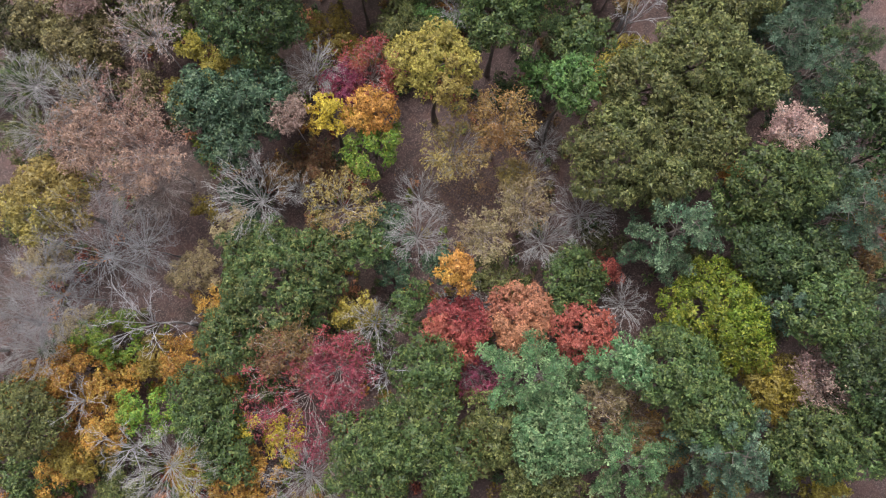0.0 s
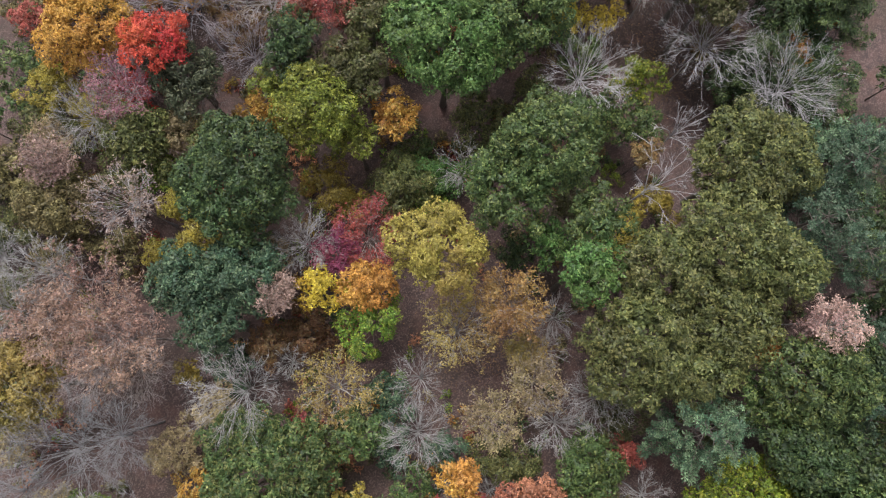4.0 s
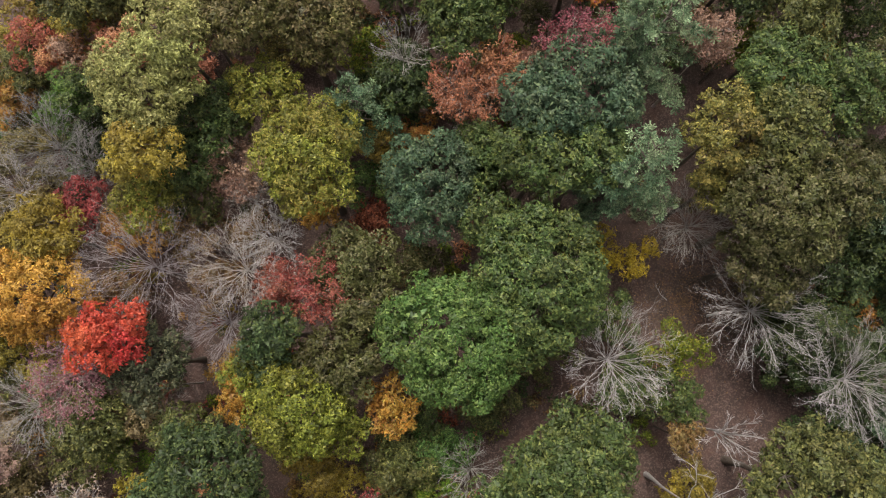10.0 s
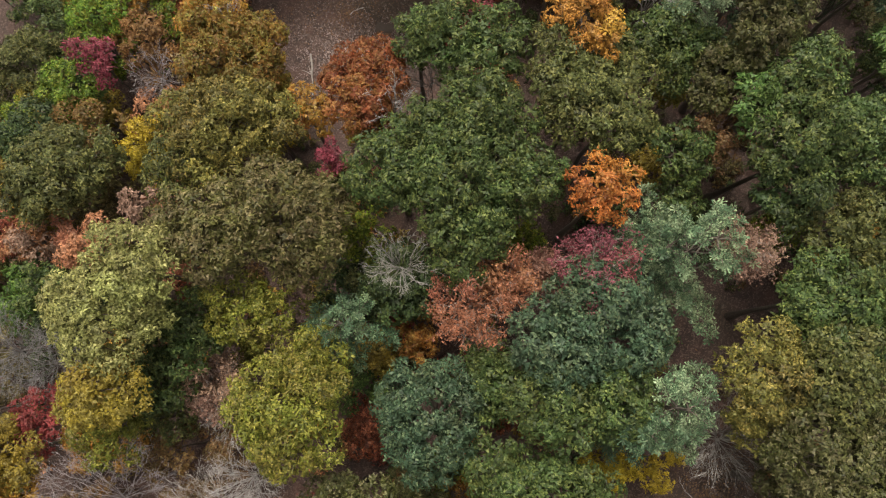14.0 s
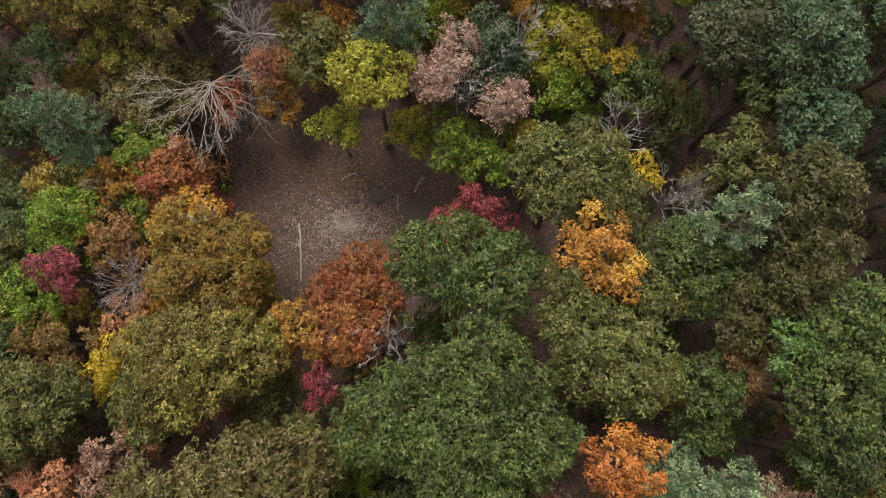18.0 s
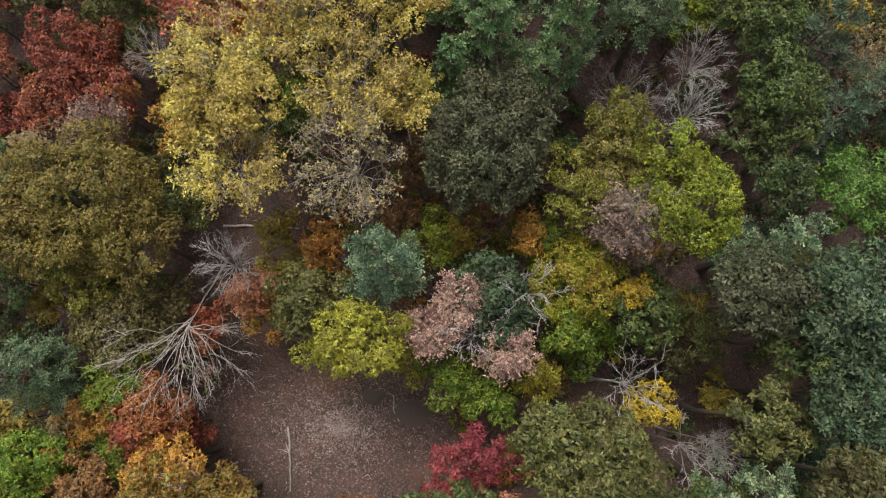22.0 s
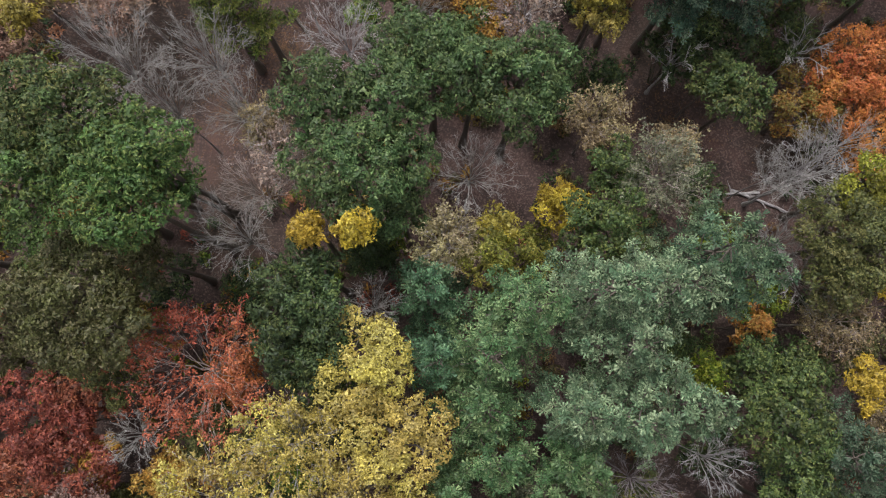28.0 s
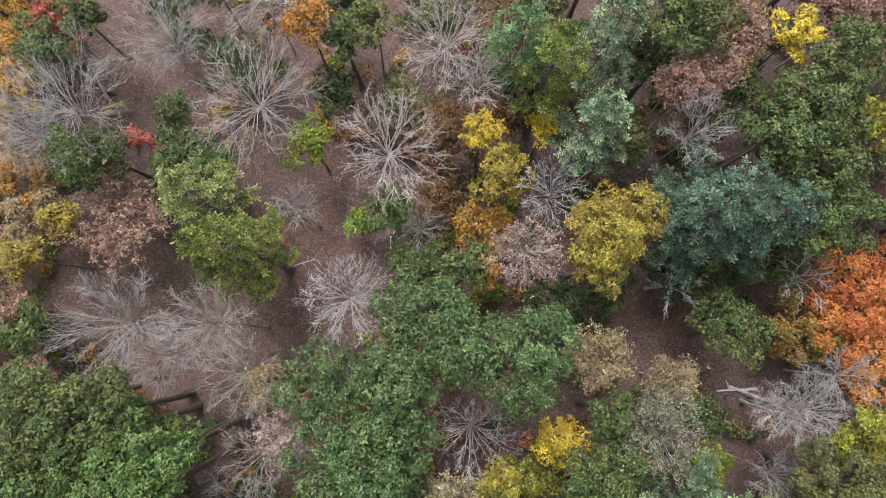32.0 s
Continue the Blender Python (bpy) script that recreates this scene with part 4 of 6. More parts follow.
# fourth stretch around the clearing
maple(-17.03, 74.57, 10.1, 2.37, "red3")
maple(-20.46, 75.03, 9.5, 1.59, "orange")
maple(-18.93, 76.61, 9.3, 1.95, "lime")
bush(-22.13, 74.11, 8.4, 1.26, "tan")
bush(-18.81, 72.77, 8.6, 1.78, "lime")
bush(-26.32, 74.44, 7.4, 1.66, "gold")
bush(-23.99, 70.68, 8.4, 2.31, "lime")
bush(-22.84, 72.59, 7.4, 1.65, "orange")
bush(-26.84, 72.21, 7.4, 2.19, "green")
bush(-25.79, 68.94, 7.4, 2.17, "green")
maple(-15.49, 71.91, 10.5, 2.12, "orangegold")
bare(-14.04, 70.95, 11.8, 1.57, "white")
maple(-12.44, 69.61, 11.1, 2.34, "orangeolive")
bush(-25.59, 65.09, 8.4, 1.92, "lime")
bush(-25.40, 62.97, 7.4, 1.94, "rust")
bush(-15.78, 65.07, 7.4, 2.13, "rust")
bush(-19.67, 62.17, 9.5, 1.69, "yellow")
maple(-14.89, 61.98, 12.3, 2.21, "olivegold")
bush(-9.33, 60.43, 8.4, 2.05, "olive")
bare(-11.75, 83.50, 11.7, 1.85, "white")
bush(-11.11, 82.09, 8.4, 1.31, "coral")
bush(-10.90, 80.82, 6.3, 1.51, "orange")
oak(-6.85, 81.23, 12.9, 1.92, "olive")
pine(-2.66, 82.94, 18.6, 2.32, "tealpale")
maple(-3.86, 79.23, 14.2, 2.14, "yellowlime")
bush(-6.66, 78.36, 8.4, 1.73, "yellowlime")
bush(-1.88, 78.43, 7.4, 1.58, "yellowlime")
bush(-6.79, 84.79, 8.4, 1.31, "orange")
bush(-2.09, 82.08, 8.4, 1.03, "rust")
bush(0.26, 85.12, 8.4, 2.06, "ygreen")
bush(1.29, 85.45, 8.4, 1.10, "gold")
thin(1.36, 81.24, 13.9, 1.33, "pinkbright")
thin(-0.32, 79.66, 13.7, 1.22, "pinkbright")
thin(3.94, 78.51, 13.7, 1.28, "pinkbright")
oak(3.10, 81.41, 12.6, 2.19, "bluegreen")
oak(3.81, 79.68, 11.6, 1.45, "bluegreen")
dead(4.84, 81.53, 15.8, 1.90, "white")
dead(1.80, 79.35, 14.7, 1.64, "white")
maple(7.72, 82.26, 11.2, 2.33, "orangelime")
bush(7.51, 80.12, 10.5, 1.58, "lime")
bush(9.33, 83.88, 9.5, 1.51, "orangelime")
bush(11.35, 81.89, 9.5, 0.94, "yellow")
bush(0.93, 77.27, 9.5, 1.76, "lime")
bush(3.29, 76.10, 9.5, 1.62, "lime")
bush(5.65, 77.26, 9.5, 1.52, "orangelime")
bush(6.31, 84.55, 9.5, 1.34, "lime")
bush(5.20, 84.98, 10.5, 0.92, "orange")
bush(2.66, 86.97, 8.4, 1.20, "rust")
oak(12.34, 80.89, 9.5, 2.01, "green")
bush(16.03, 79.79, 7.4, 1.75, "olive")
bush(15.98, 81.30, 6.3, 1.00, "gold")
bush(18.18, 75.85, 5.2, 1.28, "gold")
bush(12.83, 75.61, 8.4, 1.38, "yellow")
dead(10.64, 76.70, 14.2, 2.49, "white")
oak(7.32, 73.37, 16.9, 2.80, "olive")
oak(9.13, 71.73, 16.1, 2.13, "olive")
oak(5.60, 74.07, 15.1, 1.77, "olive")
bush(2.93, 72.61, 9.5, 1.68, "crimson")
bush(1.08, 71.42, 9.3, 1.67, "crimson")
bush(3.87, 68.56, 9.5, 1.39, "coral")
dead(14.22, 72.99, 12.8, 2.04, "white")
bare(15.32, 73.32, 14.0, 1.34, "grey")
pine(16.21, 70.79, 18.1, 2.53, "palepine")
oak(17.22, 74.85, 14.9, 1.93, "olive")
oak(19.23, 71.87, 18.8, 2.23, "olivedark")
oak(19.53, 68.75, 16.9, 2.34, "olivedark")
oak(14.33, 69.38, 12.9, 2.29, "green")
oak(15.96, 67.86, 13.1, 2.11, "green")
pine(18.38, 84.28, 15.0, 2.13, "palepine")
oak(16.71, 81.27, 15.3, 2.35, "greyolive")
oak(20.61, 80.60, 15.9, 3.04, "bluegreen")
oak(20.83, 75.79, 16.4, 2.43, "bluegreen")
oak(19.09, 79.07, 14.0, 1.82, "green")
maple(22.12, 86.52, 14.3, 2.24, "brightgreen")
oak(18.16, 91.79, 13.4, 2.15, "green")
oak(17.41, 90.32, 11.9, 1.75, "green")
oak(18.72, 87.44, 13.2, 1.84, "dgreen")
maple(13.24, 86.32, 14.2, 2.65, "ygreen2")
maple(12.27, 88.87, 14.0, 1.49, "ygreen2")
maple(7.93, 87.26, 12.5, 2.03, "oliveyellow")
maple(9.96, 90.89, 12.5, 1.49, "oliveyellow")
thin(10.15, 85.58, 14.2, 1.79, "pinkgrey")
bare(11.19, 85.89, 15.0, 1.55, "white")
bush(12.09, 85.09, 8.4, 1.10, "orange")
oak(2.90, 88.92, 16.4, 3.21, "greyolive")
oak(1.80, 87.73, 14.6, 2.08, "greyolive")
oak(5.14, 91.73, 14.0, 1.81, "greyolive")
maple(-19.42, 86.89, 13.7, 4.01, "goldrusset")
maple(-22.14, 85.00, 13.2, 2.80, "goldrusset")
maple(-16.92, 84.93, 12.1, 2.55, "goldrusset")
maple(-20.13, 82.75, 10.5, 1.81, "oliveyellow")
maple(-18.27, 80.61, 9.5, 2.86, "olivebrown")
bush(-24.57, 81.73, 6.3, 1.26, "gold")
pine(-22.38, 77.31, 14.7, 2.18, "pinebl")
oak(-25.55, 82.78, 8.4, 1.72, "dgreen")
bush(-24.30, 77.12, 6.3, 1.80, "green")
# yellow grove
thin(-7.01, 95.74, 16.5, 2.42, "goldyellow")
thin(-10.92, 92.78, 16.8, 2.73, "goldyellow")
maple(-9.18, 90.81, 15.8, 1.80, "goldyellow")
thin(-10.39, 88.15, 15.6, 2.67, "goldyellow")
maple(-12.10, 90.68, 14.4, 1.56, "goldyellow")
maple(-3.20, 99.27, 15.8, 2.17, "goldyellow")
maple(-1.65, 96.00, 16.4, 2.28, "goldyellow")
thin(-4.09, 92.24, 16.8, 2.73, "goldyellow")
thin(-1.53, 91.57, 15.8, 1.62, "goldyellow")
thin(-4.54, 88.25, 15.8, 2.71, "paleyellow")
bush(-9.12, 91.41, 8.4, 1.95, "green")
bush(-10.00, 90.51, 7.4, 1.00, "orange")
bush(-2.38, 86.56, 7.4, 1.16, "rust")
bush(-9.92, 86.21, 6.3, 1.19, "gold")
thin(-12.13, 98.97, 12.2, 3.49, "redtree")
bush(-11.67, 98.42, 7.4, 1.33, "orangered")
oak(-14.95, 104.50, 13.3, 1.79, "olivedark")
bush(-16.60, 103.95, 6.3, 1.71, "dgreen")
bush(-20.14, 99.70, 6.3, 2.11, "olive")
bush(-24.58, 100.05, 6.3, 2.11, "olivedark")
bush(-20.67, 97.12, 7.4, 1.66, "darkred")
bush(-21.96, 96.08, 9.5, 2.39, "darkred")
bush(-20.11, 93.82, 9.7, 1.88, "darkred")
bush(-23.45, 93.37, 8.4, 1.79, "darkred")
bush(-19.32, 93.82, 7.4, 1.33, "orange")
bare(-16.12, 95.36, 10.9, 1.55, "grey")
thin(-19.39, 91.24, 10.5, 1.69, "pink")
bush(-19.66, 91.19, 7.4, 1.33, "orange")
bush(-18.40, 90.25, 6.3, 2.04, "olive")
bush(-23.45, 90.48, 8.4, 1.95, "tan")
maple(-21.34, 87.11, 11.9, 2.41, "olive")
oak(-6.33, 101.26, 16.1, 2.35, "dgreen")
oak(-5.79, 103.72, 14.7, 1.68, "dgreen")
oak(-17.94, 102.63, 14.7, 3.10, "olivedark")
oak(-15.45, 100.89, 15.0, 1.90, "olivedark")
# pines
pine(-0.22, 103.07, 14.1, 2.03, "tealgreen")
pine(0.19, 99.60, 14.3, 2.01, "tealgreen")
pine(2.64, 99.74, 17.4, 2.46, "lgreen")
pine(4.27, 101.82, 19.0, 2.20, "lgreen")
pine(2.40, 97.42, 17.3, 2.15, "lgreen")
pine(7.69, 102.67, 19.9, 2.41, "palepine")
pine(10.58, 102.79, 19.1, 2.49, "palepine")
pine(8.61, 100.25, 19.1, 2.33, "palepine")
pine(13.51, 104.68, 17.3, 2.78, "pinebl")
pine(15.15, 103.41, 15.8, 2.10, "pinebl")
pine(8.83, 96.98, 19.2, 2.39, "palepine")
pine(6.59, 97.30, 18.0, 1.80, "palepine")
pine(12.15, 97.40, 17.3, 1.85, "palepine")
pine(2.96, 94.80, 16.5, 1.89, "lgreen")
pine(6.87, 94.60, 17.7, 1.44, "lgreen")
pine(0.87, 93.27, 14.7, 1.16, "lgreen")
pine(5.40, 92.58, 15.7, 1.44, "lgreen")
oak(-5.70, 99.82, 14.6, 2.06, "dgreen")
pine(-3.61, 105.46, 10.9, 1.45, "dgreen")
bare(-3.07, 102.21, 13.7, 1.64, "grey")
thin(0.63, 105.52, 13.3, 1.66, "paleyellow")
maple(2.72, 104.95, 11.7, 1.49, "oliveyellow")
bush(3.39, 106.43, 10.5, 0.92, "gold")
maple(-5.71, 105.48, 16.4, 0.66, "yellow")
maple(-3.45, 105.41, 17.1, 0.70, "yellow")
bare(1.96, 109.05, 13.1, 2.20, "grey")
maple(6.96, 108.12, 8.4, 1.48, "yellow")
thin(11.84, 109.06, 13.1, 2.30, "greypale")
oak(8.96, 106.50, 11.9, 2.08, "green")
oak(9.50, 109.49, 11.0, 1.38, "green")
thin(9.20, 112.96, 9.2, 1.65, "tan")
bush(18.70, 101.30, 6.3, 1.27, "orange")
bush(19.06, 103.13, 6.3, 1.67, "ygreen")
bare(20.98, 109.85, 9.9, 2.46, "grey")
bare(19.52, 109.90, 9.0, 1.67, "grey")
thin(22.82, 101.48, 8.2, 1.98, "tan")
bare(21.14, 104.05, 8.4, 2.02, "grey")
bush(23.70, 98.09, 9.5, 1.19, "yellow")
oak(17.22, 96.38, 14.0, 2.36, "green")
pine(20.21, 94.82, 15.0, 2.78, "grey")
pine(21.50, 90.95, 13.7, 2.37, "grey")
maple(22.26, 105.81, 11.3, 2.70, "olive")
maple(21.67, 103.91, 10.5, 1.83, "olive")
bare(14.42, 94.26, 13.0, 1.68, "white")
bare(13.48, 91.11, 14.8, 1.59, "white")
bare(10.81, 92.87, 11.3, 2.05, "purplegrey")
maple(9.91, 89.23, 12.0, 2.04, "olivegold")
# last stretch
oak(-16.60, 110.34, 17.9, 2.65, "greenmid")
oak(-17.98, 107.61, 17.7, 2.04, "leafgreen")
oak(-13.52, 106.80, 18.3, 2.39, "leafgreen")
oak(-12.58, 108.76, 18.4, 2.10, "leafgreen")
bare(-16.35, 114.75, 14.6, 3.07, "grey")
bare(-11.39, 114.66, 15.2, 2.29, "grey")
bare(-9.78, 112.19, 14.9, 2.15, "grey")
bare(-14.54, 113.07, 12.6, 1.84, "grey")
bare(-9.67, 105.72, 16.1, 2.07, "grey")
thin(-7.36, 109.51, 15.2, 1.59, "pinkwhite")
bare(-8.91, 108.13, 14.8, 2.00, "pinkgrey")
thin(-8.67, 111.45, 13.3, 1.12, "tan")
pine(-12.29, 121.41, 14.9, 2.40, "yellowpine")
pine(-9.91, 118.55, 15.6, 2.43, "yellowgreen")
pine(-11.85, 118.79, 13.8, 1.53, "yellowgreen")
oak(-19.33, 123.91, 10.5, 1.71, "greenmid")
thin(-18.32, 121.01, 8.4, 2.58, "salmon")
bush(-21.41, 120.78, 8.4, 0.91, "gold")
bush(-23.15, 118.56, 9.5, 1.01, "gold")
bush(-24.58, 123.46, 7.4, 1.33, "orange")
bush(-24.17, 121.43, 7.4, 1.66, "tan")
bare(-4.60, 116.14, 12.7, 2.40, "white")
bare(-2.37, 124.19, 13.1, 3.00, "pinkwhite")
bare(-10.09, 127.49, 10.0, 3.44, "pinkwhite")
bare(-20.27, 126.79, 11.6, 3.68, "grey")
bare(-22.51, 125.56, 11.6, 2.88, "grey")
bare(-7.89, 121.41, 9.5, 1.40, "grey")
bare(-1.00, 120.65, 6.3, 1.42, "grey")
bush(-2.63, 121.54, 7.4, 1.40, "green")
bush(-4.60, 121.24, 4.2, 0.89, "lime")
bush(-7.31, 125.23, 8.4, 1.24, "ygreen")
bush(1.64, 118.10, 8.4, 1.29, "green")
oak(-0.24, 114.64, 13.2, 2.59, "green2")
oak(1.71, 113.54, 14.7, 1.66, "green2")
oak(4.23, 113.01, 14.5, 2.37, "green2")
oak(-5.08, 111.81, 15.6, 2.02, "green2")
oak(-2.38, 111.55, 15.6, 2.03, "green2")
oak(-3.86, 108.07, 16.7, 2.35, "green2")
oak(-1.35, 109.75, 14.4, 1.81, "green2")
oak(-1.70, 107.03, 13.1, 1.44, "green2")
maple(3.75, 123.18, 9.5, 1.54, "gold")
bush(2.73, 125.52, 9.5, 0.96, "yellow")
bush(6.57, 126.27, 8.4, 0.99, "yellow")
bare(6.25, 121.89, 11.9, 1.84, "white")
thin(5.04, 118.67, 11.1, 1.75, "pinkwhite")
maple(9.04, 119.74, 12.6, 2.21, "gold")
maple(8.46, 117.93, 11.6, 1.50, "goldolive")
maple(10.92, 120.36, 11.6, 1.36, "goldolive")
pine(14.85, 120.76, 15.8, 3.29, "bluegreen2")
pine(13.51, 120.15, 15.5, 2.30, "bluegreen2")
pine(17.35, 120.24, 14.9, 2.34, "bluegreen2")
oak(21.30, 120.48, 11.6, 2.12, "green")
oak(20.21, 123.02, 12.6, 2.07, "greenmid")
oak(14.93, 119.68, 8.4, 1.78, "green")
maple(25.23, 116.67, 7.2, 2.52, "orangered2")
maple(24.06, 114.57, 7.2, 2.01, "orangered2")
maple(21.97, 114.37, 6.5, 2.03, "orangeolive")
dead(14.20, 117.10, 8.0, 1.88, "white")
dead(21.50, 117.51, 7.9, 2.08, "white")
oak(17.15, 114.04, 9.1, 1.75, "greenmid")
bush(16.16, 115.46, 8.4, 1.23, "green")
dead(20.59, 109.53, 9.6, 2.14, "white")
bare(23.49, 111.58, 8.7, 1.86, "grey")
maple(23.14, 108.67, 11.1, 1.51, "ygreen3")
bare(19.57, 105.93, 9.2, 1.99, "grey")
thin(13.74, 111.42, 8.4, 1.28, "tan")
bush(3.05, 117.90, 6.3, 1.01, "orange")
bush(-17.20, 125.42, 7.4, 0.87, "red")
oak(-14.65, 124.33, 8.4, 1.79, "green")
oak(-13.02, 123.66, 8.4, 1.30, "green")
oak(-19.20, 124.67, 8.4, 1.46, "greenmid")
bush(-6.91, 131.16, 11.6, 1.30, "orange")
oak(-5.01, 130.86, 10.5, 1.20, "greenmid")
bush(-3.54, 131.96, 9.5, 1.30, "olive")
bare(0.65, 130.50, 11.6, 2.85, "pinkwhite")
bare(2.33, 128.29, 11.6, 1.94, "pinkwhite")
pine(6.16, 128.08, 15.8, 1.84, "yellowgreen")
pine(4.51, 129.51, 15.8, 1.67, "lgreen")
pine(8.76, 125.23, 13.7, 2.17, "palepine")
pine(9.26, 129.79, 15.8, 2.01, "palepine")
oak(13.24, 130.24, 13.7, 1.91, "greenmid")
thin(15.06, 128.39, 12.6, 1.43, "salmon")
thin(13.09, 127.48, 12.6, 1.04, "salmon")
thin(16.92, 130.79, 11.6, 1.23, "salmon")
bush(19.53, 130.15, 11.6, 1.18, "yellow")
bare(13.86, 124.92, 13.7, 1.99, "grey")
oak(19.51, 125.45, 13.7, 2.33, "greenmid")
oak(21.39, 128.12, 13.7, 2.05, "greenmid")
maple(22.57, 125.20, 12.3, 1.50, "ygreen3")
oak(17.88, 124.53, 12.6, 1.79, "green")
bare(-15.11, 130.93, 10.5, 2.48, "grey")
bush(3.70, 127.22, 7.4, 1.34, "rust")
bush(0.32, 122.66, 4.2, 1.42, "rust")
bush(-6.05, 128.62, 7.4, 1.35, "dgreen")
bush(12.62, 130.63, 8.4, 1.66, "dgreen")
bush(5.73, 128.24, 7.4, 1.68, "dgreen")
bush(-25.85, 115.70, 5.2, 1.38, "salmon")
bush(-24.62, 115.00, 6.3, 1.35, "green")
# understorey in the gaps
bush(-6.67, 95.41, 9.5, 1.91, "olive")
bush(-7.81, 93.66, 8.4, 1.79, "lime")
bush(-10.17, 94.79, 9.5, 1.59, "olive")
bush(-4.24, 96.54, 8.4, 1.63, "green")
bush(-6.67, 98.88, 9.5, 1.43, "olive")
bush(-1.11, 90.61, 5.2, 1.39, "rust")
bush(-16.71, 87.90, 6.3, 2.04, "olive")
bush(-33.02, 54.86, 5.2, 2.72, "olive")
bush(-28.83, 53.45, 5.2, 2.71, "dgreen")
bush(-30.73, 45.29, 6.3, 2.61, "brownolive")
bush(-27.26, 50.62, 5.2, 2.24, "dgreen")
bush(-33.28, 53.98, 6.3, 1.78, "orange")
bush(-5.72, 54.07, 6.3, 2.67, "dgreen")
bush(-3.04, 53.61, 6.3, 2.67, "dgreen")
# dark edge of the wood
pine(32.61, 40.88, 12.6, 3.83, "dgreen")
oak(30.85, 42.59, 11.6, 2.60, "dgreen")
pine(30.54, 27.79, 14.7, 3.08, "pinebl")
pine(30.45, 44.77, 15.3, 2.79, "pinebl")
oak(32.03, 41.63, 11.6, 2.46, "dgreen")
bush(29.96, 40.07, 8.4, 2.28, "dgreen")
bush(28.51, 36.41, 7.4, 2.50, "dgreen")
bush(31.76, 36.94, 8.4, 2.46, "dgreen")
bush(28.01, 34.01, 5.2, 2.36, "dgreen")
bush(31.21, 32.50, 6.3, 2.52, "dgreen")
bush(29.65, 28.79, 6.3, 2.49, "dgreen")
bush(32.63, 29.61, 6.3, 2.50, "dgreen")
bush(-0.25, 27.03, 5.2, 1.89, "green")
bush(0.17, 24.99, 5.2, 1.67, "lime")
bush(-0.69, 29.51, 5.2, 1.90, "green")
# more saplings round the clearing
bush(-18.35, 66.12, 7.4, 1.61, "orange")
bush(-12.22, 65.08, 7.4, 1.60, "yellow")
bush(-12.39, 66.84, 8.4, 1.58, "gold")
bush(-15.98, 73.94, 8.4, 1.37, "red")
bush(-15.32, 73.46, 6.3, 1.31, "darkred")
bush(-26.74, 67.51, 7.4, 1.62, "lime")
bush(-11.93, 67.78, 8.4, 1.76, "gold")
bush(-27.03, 64.71, 7.4, 1.58, "orange")
bush(-28.42, 66.76, 7.4, 1.59, "gold")
bush(-29.88, 65.51, 7.4, 1.78, "ygreen")
bush(-29.71, 57.11, 9.5, 1.83, "red")
bush(-27.64, 56.70, 9.5, 1.62, "coral")
bush(-23.12, 56.36, 10.5, 1.79, "coral")
bush(-26.65, 59.27, 9.5, 1.84, "gold")
bush(-30.09, 60.99, 9.5, 2.05, "gold")
bush(-23.51, 61.02, 9.5, 2.46, "brownolive")
bush(-26.46, 61.88, 9.5, 2.47, "olive")
bush(1.94, 83.26, 7.4, 1.50, "green")
bush(-2.72, 83.92, 7.4, 1.33, "lime")
bush(5.92, 85.23, 7.4, 1.66, "ygreen")
bush(7.28, 81.24, 9.5, 1.43, "lime")
bush(8.73, 83.35, 8.4, 1.63, "orangelime")
bush(7.92, 90.47, 7.4, 1.66, "green")
bush(11.57, 91.77, 7.4, 1.33, "olive")
bush(-17.05, 101.65, 6.3, 1.33, "gold")
bush(-21.22, 95.51, 7.4, 1.63, "darkred")
bush(-18.15, 98.51, 8.9, 1.72, "olive")
bush(-2.71, 106.92, 6.3, 1.34, "ygreen")
bush(-4.38, 105.93, 6.3, 1.00, "gold")
bush(15.59, 98.64, 7.4, 1.30, "ygreen")
bush(17.80, 98.99, 8.4, 1.59, "green")
oak(-20.15, 110.72, 13.7, 2.04, "greenmid")
oak(-16.06, 109.41, 13.9, 2.13, "leafgreen")
oak(-13.41, 108.73, 12.5, 1.45, "leafgreen")
bush(-22.62, 124.15, 5.2, 1.46, "green")
bush(-15.00, 124.83, 5.2, 1.81, "dgreen")
bush(-25.83, 114.33, 5.2, 1.55, "green")
bush(-18.26, 109.52, 5.2, 1.37, "rust")
# the woods beside the way
maple(30.81, 116.22, 8.5, 1.49, "ygreen3")
oak(31.80, 127.03, 12.1, 2.26, "green")
oak(36.65, -6.00, 13.7, 2.52, "green")
oak(-22.12, 130.52, 9.8, 1.56, "greenmid")
oak(27.48, 66.88, 15.9, 1.84, "greenbright")
maple(-29.28, 85.79, 12.4, 2.34, "olive")
oak(27.48, 72.87, 16.6, 2.96, "bluegreen")
bush(-16.43, 134.65, 5.3, 1.96, "dgreen")
pine(25.86, 92.79, 14.1, 2.07, "grey")
oak(26.07, 134.20, 11.9, 1.92, "greenmid")
bush(30.30, 59.22, 5.9, 1.44, "orange")
bush(-36.45, -5.59, 6.0, 2.05, "orange")
oak(18.17, 136.14, 14.7, 1.98, "greenmid")
oak(29.37, 77.35, 15.9, 2.53, "bluegreen")
maple(-24.98, 87.01, 10.2, 1.60, "oliveyellow")
maple(28.29, 115.47, 6.7, 1.81, "orangered2")
oak(29.64, 90.05, 12.0, 2.11, "dgreen")
maple(28.16, 127.86, 11.5, 1.59, "ygreen3")
maple(-38.50, -1.28, 10.2, 2.63, "olive")
oak(9.10, 135.45, 13.5, 1.66, "greenmid")
pine(36.33, 23.90, 9.9, 3.80, "dgreen")
bush(-28.87, 99.88, 8.1, 1.84, "darkred")
bare(28.04, 109.75, 9.2, 1.72, "grey")
bare(2.90, 136.90, 11.3, 2.15, "pinkwhite")
